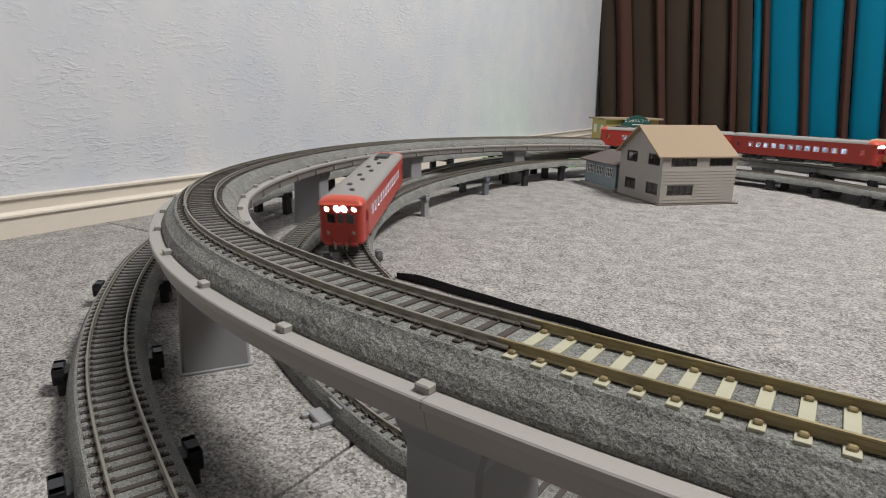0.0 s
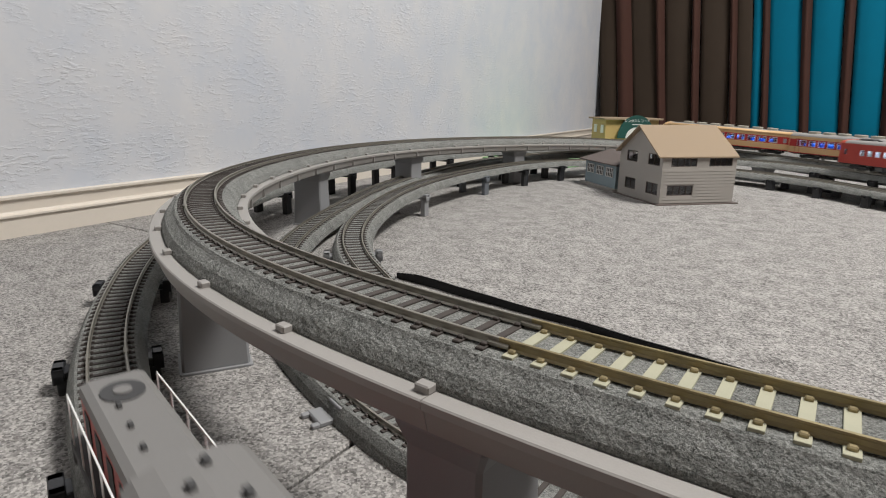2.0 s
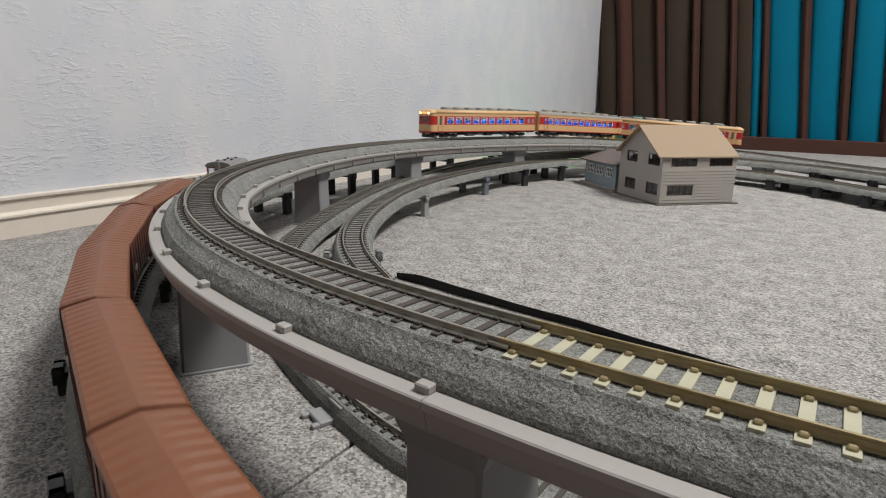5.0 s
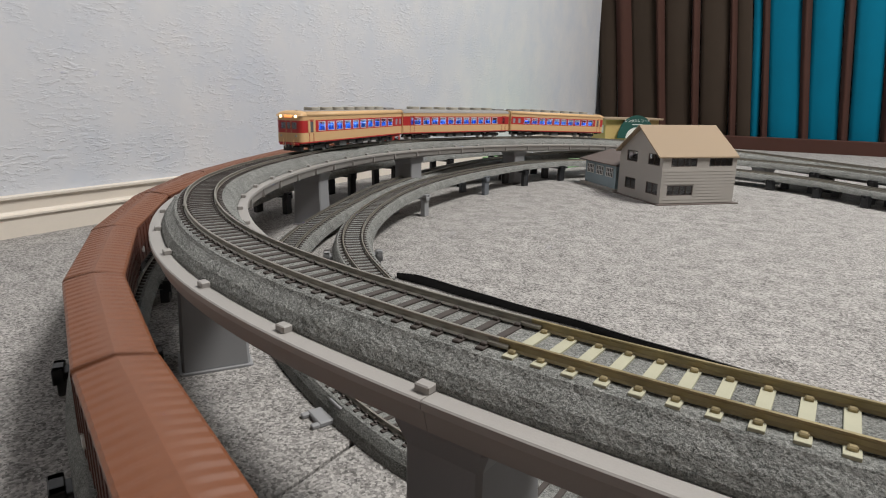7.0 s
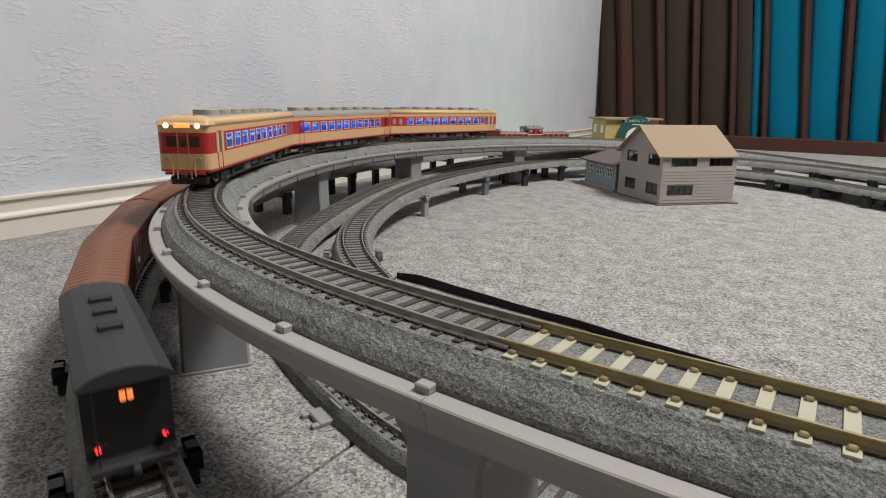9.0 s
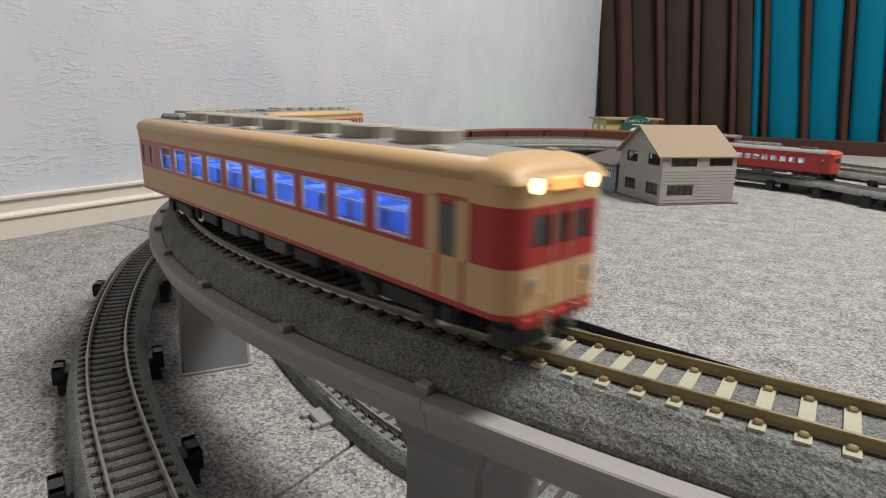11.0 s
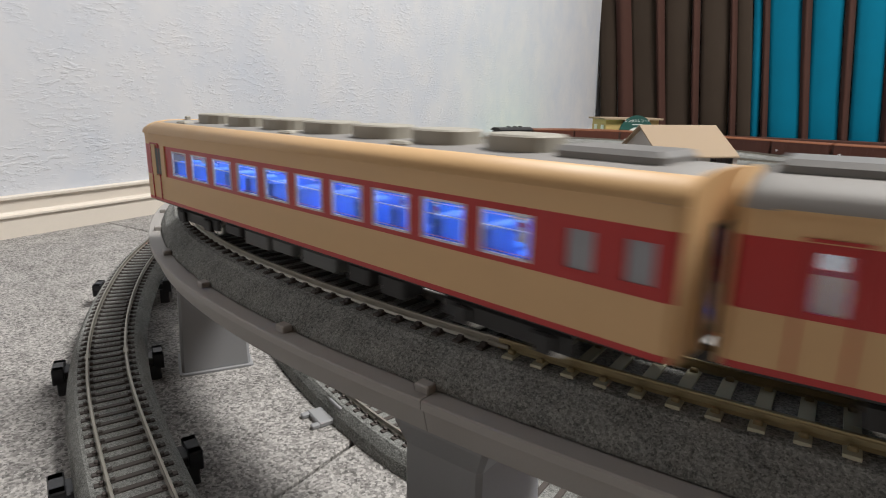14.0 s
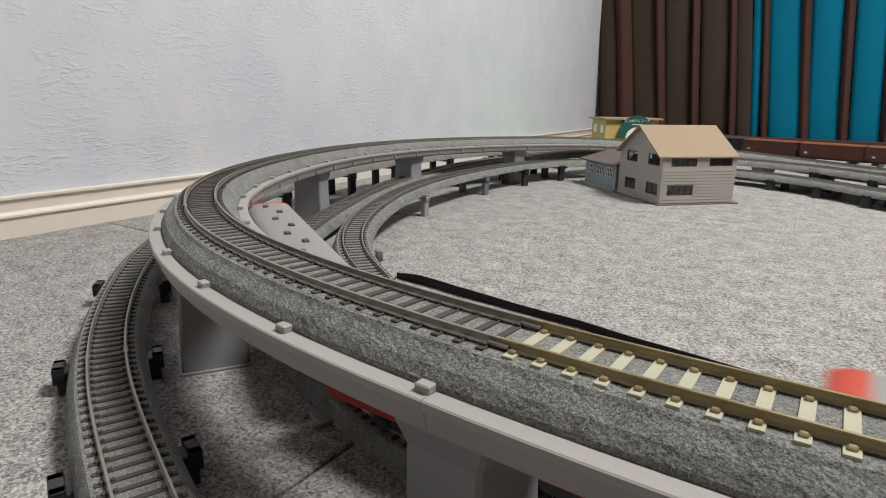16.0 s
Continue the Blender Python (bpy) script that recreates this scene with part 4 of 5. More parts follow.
    # interior
    if seats:
        part("floor_pan", Geo().box(-L / 2 + 0.002, L / 2 - 0.002, -0.0165, 0.0165, 0.0126, 0.0136).mesh("floor_pan", scheme["seats"]), car, "moulded interior floor")
        x = -L / 2 + 0.03
        while x < L / 2 - 0.03:
            for s in (-1, 1):
                part("seat", Geo().box(x, x + 0.0035, s * 0.0100 - 0.0062, s * 0.0100 + 0.0062, 0.0136, 0.0315, 0.0008).box(x - 0.005, x + 0.0085, s * 0.0100 - 0.0062, s * 0.0100 + 0.0062, 0.0136, 0.0200, 0.0008).mesh("seat", scheme["seats"]), car)
            x += 0.0165
    part("ceiling_lining", Geo().box(-L / 2 + 0.004, L / 2 - 0.004, -0.0165, 0.0165, 0.0420, 0.0430).mesh("ceiling_lining", "interior"), car)
    if lit:
        part("light_strip", Geo().box(-L / 2 + 0.02, L / 2 - 0.02, -0.0022, 0.0022, 0.0408, 0.0416).mesh("light_strip", scheme["led"]), car, "white light strip under the roof")
    if cab_front:
        for y, z, r, material in front_lights:
            lens = part("headlight", Geo().cyl((L / 2 - 0.0022, y, z), (1, 0, 0), r * 1.25, 0.0022, 18).mesh("headlight", scheme["bands"][0][3] if scheme.get("plainlamp") else "vent"), car)
            part("lens", Geo().cyl((L / 2 - 0.0002, y, z), (1, 0, 0), r, 0.0006, 18).mesh("lens", material), lens)
        if sign:
            part("destination_sign", Geo().box(L / 2 - 0.003, L / 2 + 0.0004, -0.0055, 0.0055, 0.0418, 0.0448, 0.0004).mesh("destination_sign", "signglow"), car, "glowing orange destination sign")
        # hand rails, gangway door seams and tail lamps on the cab
        g = Geo()
        for y in (-0.0036, 0.0036):
            g.box(L / 2 - 0.0002, L / 2 + 0.0002, y - 0.00015, y + 0.00015, zb + 0.001, 0.0385)
        part("door_seam", g.mesh("door_seam", scheme["bands"][1][3]), car)
        for y in (-0.0105, 0.0105):
            part("tail_lamp", Geo().cyl((L / 2 - 0.0006, y, 0.0205), (1, 0, 0), 0.0013, 0.0014, 12).mesh("tail_lamp", "vent"), car)
            part("hand_rail", Geo().cyl((L / 2 + 0.0012, y * 0.72, 0.0085), (0, 0, 1), 0.00035, 0.009, 6).mesh("hand_rail", scheme["rails"]), car)
            part("hose", Geo().cyl((L / 2 + 0.001, y * 0.45, 0.0065), (0, 0, 1), 0.0005, 0.006, 6).mesh("hose", "vent"), car)
        part("buffer_beam", Geo().box(L / 2 - 0.002, L / 2 + 0.0006, -0.0135, 0.0135, 0.0095, 0.0118, 0.0004).mesh("buffer_beam", scheme["bands"][0][3]), car)
        part("snowplough", Geo().box(L / 2 - 0.012, L / 2 - 0.004, -0.0125, 0.0125, 0.0022, 0.0085, 0.0015).mesh("snowplough", "under"), car)
    return car


EXPRESS = dict(group="express railcars", bands=[("sill_band", 0.0115, 0.0130, "red"), ("lower_panel", 0.0130, 0.0240, "cream"), ("window_band", 0.0240, 0.0384, "red"), ("upper_panel", 0.0384, 0.0437, "cream")],
               win=(0.0254, 0.0367), n=11, blunt=0.0305, margin_r=0.0215, margin_f=0.036, fill=0.74, roof="roof", roofend="cream", cabdoor=True, seats="seat", frame="interior", doorframe="red", gutter="cream", led="ledstrip", rails="cream")
LOCAL = dict(group="red railcars", bands=[("sill_band", 0.0115, 0.0130, "orange"), ("lower_panel", 0.0130, 0.0242, "orange"), ("window_band", 0.0242, 0.0372, "orange"), ("upper_panel", 0.0372, 0.0437, "orange")],
             win=(0.0255, 0.0345), n=12, margin_r=0.034, margin_f=0.040, fill=0.62, roof="roof", roofend="brightorange", seats="interior", frame="interior", doorframe="orange", gutter="orange", led="ledstrip", rails="under", plainlamp=True)

LA = 0.262
drums = [("drum", -0.082 + 0.0275 * i, 0.0) for i in range(7)]
ex_front = railcar("express_railcar", "cream and red express railcar leading, headlights and windows lit", LA, EXPRESS, True, False,
                   drums + [("grey", -0.109, 0)] + [("small", x, -0.0098) for x in (-0.078, -0.012, 0.043, 0.098)] + [("whistle", 0.122, 0.006)], front_lights=((-0.0105, 0.0432, 0.0018, "warmglow"), (0.0105, 0.0432, 0.0018, "warmglow")), sign=True)
ex_mid = railcar("express_railcar", "cream and red express railcar in the middle, windows lit", LA, EXPRESS, False, False,
                 [("drum", -0.086 + 0.0300 * i, 0.0) for i in range(7)] + [("grey", -0.114, 0), ("small", -0.120, -0.006)])
ex_rear = railcar("express_railcar", "cream and red express railcar at the rear, windows lit", LA, EXPRESS, False, True,
                  [("drum", -0.083 + 0.0275 * i, 0.0) for i in range(7)] + [("grey", 0.109, 0)] + [("small", x, -0.0098) for x in (-0.098, -0.012, 0.047)] + [("whistle", -0.118, 0.0)])

for car in (ex_front, ex_mid, ex_rear):
    car.scale = (1.0, 0.965, 0.955)

LB = 0.258
dark = [("dark", 0.104 - 0.024 * i, 0.0035 * (-1) ** i) for i in range(8)] + [("dark", -0.110, 0.007), ("dark", -0.104, -0.007)]
HL = ((-0.0028, 0.0405, 0.0023, "whiteglow"), (0.0028, 0.0405, 0.0023, "whiteglow"), (-0.0112, 0.0402, 0.0017, "sideglow"), (0.0112, 0.0402, 0.0017, "sideglow"))
LS = 0.272
solo = railcar("red_railcar", "single red railcar with grey roof and bright headlights", LS, LOCAL, True, True, dark + [("box", -0.088, 0)], front_lights=HL)
duo_front = railcar("red_railcar", "red railcar with grey roof leading a pair", LB, LOCAL, True, False, dark, front_lights=HL)
duo_rear = railcar("red_railcar", "red railcar with grey roof trailing a pair", LB, LOCAL, False, True, dark + [("box", -0.088, 0)])


def locomotive():
    L = 0.222
    lo = tagged(empty("diesel_locomotive"), "red diesel locomotive with grey hoods and white hand rails", "locomotive")
    part("frame", Geo().box(-L / 2, L / 2, -0.0175, 0.0175, 0.0095, 0.0135, 0.0006).mesh("frame", "under"), lo)
    for name, a, b in (("front_hood", 0.016, L / 2 - 0.006), ("rear_hood", -L / 2 + 0.006, -0.026)):
        body = part(name, Geo().add(*prism(a, b, [(-0.0125, 0.0135), (0.0125, 0.0135), (0.0125, 0.0325), (-0.0125, 0.0325)])).mesh(name, "locored"), lo)
        part("hood_top", Geo().add(*prism(a - 0.0002, b + 0.0002, [(-0.0130, 0.0325), (0.0130, 0.0325), (0.0122, 0.0352), (0.0095, 0.0365), (-0.0095, 0.0365), (-0.0122, 0.0352)])).mesh("hood_top", "hood"), body)
        c = b - 0.015 if a > 0 else a + 0.015
        part("fan", Geo().cyl((c, 0, 0.0364), (0, 0, 1), 0.0082, 0.0006, 28).mesh("fan", "darkvent"), body)
        part("fan_hub", Geo().cyl((c, 0, 0.0369), (0, 0, 1), 0.0034, 0.0006, 20).mesh("fan_hub", "hood"), body)
        for k in range(4):
            x = a + (b - a) * (0.2 + 0.17 * k)
            part("cap", Geo().box(x - 0.0014, x + 0.0014, 0.004 - 0.0009, 0.004 + 0.0009, 0.0363, 0.0380, 0.0003).mesh("cap", "darkvent"), body)
        for s in (-1, 1):
            for k in range(5):
                x = a + (b - a) * (0.12 + 0.19 * k)
                part("grille", Geo().box(x - 0.004, x + 0.004, s * 0.0126 - 0.0003, s * 0.0126 + 0.0003, 0.018, 0.029).mesh("grille", "under"), body)
            g = Geo().box(a, b, s * 0.0170 - 0.0003, s * 0.0170 + 0.0003, 0.0328, 0.0335)
            for k in range(6):
                x = a + (b - a) * k / 5
                g.box(x - 0.0003, x + 0.0003, s * 0.0170 - 0.0003, s * 0.0170 + 0.0003, 0.0133, 0.0328)
            part("hand_rail", g.mesh("hand_rail", "white"), body, "white hand rail")
    pts = [(-0.026, -0.0178), (0.016, -0.0178), (0.016, 0.0178), (-0.026, 0.0178)]
    hs = []
    for f in "RL":
        hs += [(f, -0.022, -0.009, 0.0335, 0.0412), (f, 0.000, 0.012, 0.0335, 0.0412)]
    hs += [(f, a, b, 0.0345, 0.0415) for f in "FB" for a, b in ((-0.0150, -0.0045), (0.0045, 0.0150))]
    cab = part("cab", wall_band(pts, 0.0135, 0.0435, hs, 0.0009).mesh("cab", "locored"), lo)
    g = Geo()
    for x in (-0.0262, 0.0156):
        for a, b in ((-0.0150, -0.0045), (0.0045, 0.0150)):
            g.box(x, x + 0.0006, a - 0.0006, b + 0.0006, 0.0339, 0.0345).box(x, x + 0.0006, a - 0.0006, b + 0.0006, 0.0415, 0.0421).box(x, x + 0.0006, a - 0.0006, a, 0.0345, 0.0415).box(x, x + 0.0006, b, b + 0.0006, 0.0345, 0.0415)
    part("window_frame", g.mesh("window_frame", "white"), cab)
    part("window_pane", Geo().box(-0.0245, 0.0145, -0.0166, -0.0164, 0.033, 0.042).box(-0.0245, 0.0145, 0.0164, 0.0166, 0.033, 0.042).mesh("window_pane", "glass"), cab)
    part("cab_interior", Geo().box(-0.018, 0.008, -0.012, 0.012, 0.0135, 0.034, 0.001).mesh("cab_interior", "under"), cab)
    part("cab_roof", Geo().add(*prism(-0.0285, 0.0185, [(-0.0186, 0.0435), (0.0186, 0.0435), (0.0180, 0.0455), (0.0150, 0.0478), (0.0090, 0.0492), (0, 0.0497), (-0.0090, 0.0492), (-0.0150, 0.0478), (-0.0180, 0.0455)])).mesh("cab_roof", "hood"), lo)
    part("exhaust_stack", Geo().box(-0.0305, -0.0260, -0.0030, 0.0030, 0.0340, 0.0505, 0.0008).mesh("exhaust_stack", "hood"), lo)
    for x, y in ((-0.018, 0.006), (-0.006, -0.007), (0.004, 0.004), (0.012, -0.003), (-0.012, -0.001)):
        part("roof_fitting", Geo().box(x - 0.0016, x + 0.0016, y - 0.0012, y + 0.0012, 0.047, 0.0512, 0.0004).mesh("roof_fitting", "darkvent"), lo)
    part("band", Geo().box(-0.0265, 0.0165, -0.0182, 0.0182, 0.0300, 0.0312).mesh("band", "white"), lo, "white waist band")
    for x in (-L / 2 + 0.038, L / 2 - 0.038, 0.0):
        bogie(lo, x, wb=0.024 if x else 0.02)
    for s in (-1, 1):
        part("head_lamp", Geo().cyl((s * (L / 2 - 0.0062), 0, 0.029), (s, 0, 0), 0.0022, 0.0012, 16).mesh("head_lamp", "white"), lo)
        part("end_step", Geo().box(s * (L / 2 - 0.002) - 0.002, s * (L / 2 - 0.002) + 0.002, -0.0175, 0.0175, 0.004, 0.0095, 0.0005).mesh("end_step", "under"), lo)
    return lo


def wagon():
    L = 0.1125
    w = tagged(empty("covered_wagon"), "brown four-wheel covered wagon with a ribbed roof", "goods wagon", group="brown covered wagons")
    hw = 0.0125
    part("underframe", Geo().box(-L / 2, L / 2, -0.0116, 0.0116, 0.0085, 0.0125, 0.0004).mesh("underframe", "under"), w)
    for s in (-1, 1):
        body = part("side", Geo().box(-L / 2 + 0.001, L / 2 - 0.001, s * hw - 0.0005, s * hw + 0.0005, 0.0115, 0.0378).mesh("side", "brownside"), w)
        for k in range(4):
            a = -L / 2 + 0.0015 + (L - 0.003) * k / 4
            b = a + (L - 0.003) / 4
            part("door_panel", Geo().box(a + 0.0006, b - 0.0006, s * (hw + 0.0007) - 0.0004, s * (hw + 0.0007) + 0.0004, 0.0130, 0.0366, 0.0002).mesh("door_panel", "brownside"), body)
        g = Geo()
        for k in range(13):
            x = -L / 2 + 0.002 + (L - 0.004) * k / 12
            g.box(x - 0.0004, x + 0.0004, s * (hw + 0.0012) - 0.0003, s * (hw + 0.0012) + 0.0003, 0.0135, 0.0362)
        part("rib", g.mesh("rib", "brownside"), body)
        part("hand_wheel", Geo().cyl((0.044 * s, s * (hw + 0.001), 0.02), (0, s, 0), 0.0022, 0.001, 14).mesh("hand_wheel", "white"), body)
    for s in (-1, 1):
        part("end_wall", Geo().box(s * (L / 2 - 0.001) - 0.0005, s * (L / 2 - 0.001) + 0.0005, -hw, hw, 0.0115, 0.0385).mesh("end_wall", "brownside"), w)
        ln = Geo().box(s * 0.040 - 0.006, s * 0.040 + 0.006, -0.0118, 0.0118, 0.004, 0.0085, 0.0005)
        ax = part("axle_guard", ln.mesh("axle_guard", "under"), w)
        wh = Geo()
        for o in (-1, 1):
            wh.cyl((s * 0.034, o * RAIL - 0.0012, 0.0053), (0, 1, 0), 0.0053, 0.0024, 16)
        part("wheelset", wh.cyl((s * 0.034, -RAIL, 0.0053), (0, 1, 0), 0.001, 2 * RAIL, 8).mesh("wheelset", "steel"), w)
        part("coupler", Geo().box(s * L / 2 - 0.003, s * L / 2 + 0.003, -0.0015, 0.0015, 0.0075, 0.0105, 0.0005).mesh("coupler", "under"), w)
    # gently pitched roof with cross ribs
    vs, fs = [], []
    xs, hs_ = [], []
    n = 18
    for k in range(n):
        a = -L / 2 - 0.0006 + (L + 0.0012) * k / n
        b = -L / 2 - 0.0006 + (L + 0.0012) * (k + 1) / n
        wdt = b - a
        xs += [a, a + wdt * 0.30, a + wdt * 0.42, a + wdt * 0.88]
        hs_ += [0, 0, 0.0004, 0.0004]
    xs.append(L / 2 + 0.0006)
    hs_.append(0)
    rp = [(-0.0139, 0.0372), (-0.0137, 0.0382), (-0.0126, 0.0388), (-0.0065, 0.0402), (0.0, 0.0415), (0.0065, 0.0402), (0.0126, 0.0388), (0.0137, 0.0382), (0.0139, 0.0372)]
    for x, h in zip(xs, hs_):
        vs += [(x, y, z + (h if 0.003 < abs(y) < 0.0130 else 0)) for y, z in rp]
    k = len(rp)
    for i in range(len(xs) - 1):
        fs += [[i * k + j, (i + 1) * k + j, (i + 1) * k + j + 1, i * k + j + 1] for j in range(k - 1)]
    fs += [list(range(k)), list(range((len(xs) - 1) * k, len(xs) * k))[::-1]]
    fs += [[0, k - 1, (len(xs) - 1) * k + k - 1, (len(xs) - 1) * k]]
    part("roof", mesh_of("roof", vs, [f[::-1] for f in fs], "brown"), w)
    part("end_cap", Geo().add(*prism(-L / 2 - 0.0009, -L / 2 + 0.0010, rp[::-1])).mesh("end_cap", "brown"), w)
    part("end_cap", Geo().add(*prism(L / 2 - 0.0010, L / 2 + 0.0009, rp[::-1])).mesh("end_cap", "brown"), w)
    return w


def brake_van():
    L = 0.098
    v = tagged(empty("brake_van"), "black brake van with red tail lamps and a lit end window", "brake van")
    hw = 0.0172
    pts = [(-L / 2 + 0.006, -hw), (L / 2 - 0.006, -hw), (L / 2 - 0.006, hw), (-L / 2 + 0.006, hw)]
    hs = [("B", -0.0026, 0.0026, 0.0315, 0.0358)] + [(f, a, a + 0.008, 0.030, 0.037) for f in "RL" for a in (-0.030, -0.010, 0.012)]
    body = part("body", wall_band(pts, 0.0105, 0.0420, hs, 0.0009).mesh("body", "black"), v)
    part("end_window", Geo().box(-L / 2 + 0.0066, -L / 2 + 0.0070, -0.0026, 0.0026, 0.0315, 0.0358).mesh("end_window", "orangeglow"), body, "orange glowing end window")
    part("window_bar", Geo().box(-L / 2 + 0.0058, -L / 2 + 0.0064, -0.0003, 0.0003, 0.0315, 0.0365).mesh("window_bar", "black"), body)
    part("side_glazing", Geo().box(-0.030, 0.021, -hw + 0.0010, -hw + 0.0012, 0.029, 0.038).box(-0.030, 0.021, hw - 0.0012, hw - 0.0010, 0.029, 0.038).mesh("side_glazing", "under"), body)
    rp = [(-hw - 0.0012, 0.0410), (hw + 0.0012, 0.0410), (hw + 0.0006, 0.0425), (0.0125, 0.0455), (0.006, 0.0470), (0, 0.0474), (-0.006, 0.0470), (-0.0125, 0.0455), (-hw - 0.0006, 0.0425)]
    part("roof", Geo().add(*prism(-L / 2, L / 2, rp)).mesh("roof", "vanroof"), v)
    for x in (-0.012, 0.006, 0.022):
        part("roof_vent", Geo().box(x - 0.0022, x + 0.0022, -0.0055, 0.0055, 0.0465, 0.0496, 0.0008).mesh("roof_vent", "black"), v)
    part("underframe", Geo().box(-L / 2, L / 2, -0.0165, 0.0165, 0.0080, 0.0108, 0.0004).mesh("underframe", "under"), v)
    for y in (-0.0128, 0.0128):
        lampb = part("tail_lamp", Geo().cyl((-L / 2 + 0.006, y, 0.0165), (-1, 0, 0), 0.0019, 0.0022, 14).mesh("tail_lamp", "black"), v)
        part("lens", Geo().cyl((-L / 2 + 0.0037, y, 0.0165), (-1, 0, 0), 0.0011, 0.0006, 14).mesh("lens", "redglow"), lampb)
        part("railing", Geo().box(-L / 2 + 0.0004, -L / 2 + 0.001, y - 0.004, y + 0.004, 0.0195, 0.0201).box(-L / 2 + 0.0004, -L / 2 + 0.001, y - 0.0003, y + 0.0003, 0.0108, 0.042).mesh("railing", "black"), v)
    for s in (-1, 1):
        wh = Geo()
        for o in (-1, 1):
            wh.cyl((s * 0.030, o * RAIL - 0.0012, 0.0053), (0, 1, 0), 0.0053, 0.0024, 16)
        part("wheelset", wh.cyl((s * 0.030, -RAIL, 0.0053), (0, 1, 0), 0.001, 2 * RAIL, 8).mesh("wheelset", "steel"), v)
        part("axle_guard", Geo().box(s * 0.030 - 0.006, s * 0.030 + 0.006, 0.0118, 0.0140, 0.003, 0.009, 0.0004).box(s * 0.030 - 0.006, s * 0.030 + 0.006, -0.0140, -0.0118, 0.003, 0.009, 0.0004).mesh("axle_guard", "under"), v)
        part("coupler", Geo().box(s * L / 2 - 0.003, s * L / 2 + 0.003, -0.0015, 0.0015, 0.0070, 0.0100, 0.0005).mesh("coupler", "under"), v)
    return v


loco = locomotive()
loco.scale = (0.965, 0.83, 0.93)
wagons = [wagon()]
for i in range(9):
    wagons.append(copy_thing(wagons[0], Matrix()))
van = brake_van()
van.scale = (1.08, 0.80, 0.93)

# ---------------- model buildings ----------------
HOUSE = pose(-0.2115, 0.9392, 0.0, 0, 0, 46.5) @ Matrix.Scale(1.065, 4)


def window_set(parent, face, a, b, lo, hi, wx, wy, bars):
    """Frame, glazing bars and pane of a model window set back in its opening."""
    g = Geo()
    t, d0, d1 = 0.0009, 0.0006, 0.0014

    def bar(u0, u1, z0, z1):
        if face == "R":
            g.box(u0, u1, d0, d1, z0, z1)
        else:
            g.box(wx + d0, wx + d1, u0, u1, z0, z1)
    bar(a, b, lo, lo + t), bar(a, b, hi - t, hi), bar(a, a + t, lo, hi), bar(b - t, b, lo, hi)
    for k in range(1, bars):
        u = a + (b - a) * k / bars
        bar(u - t * 0.4, u + t * 0.4, lo, hi)
    w = part("window_frame", g.mesh("window_frame", "brownroof"), parent)
    p = Geo()
    if face == "R":
        p.box(a, b, 0.0016, 0.0018, lo, hi)
    else:
        p.box(wx + 0.0016, wx + 0.0018, a, b, lo, hi)
    part("window_pane", p.mesh("window_pane", "glass"), w).visible_shadow = False


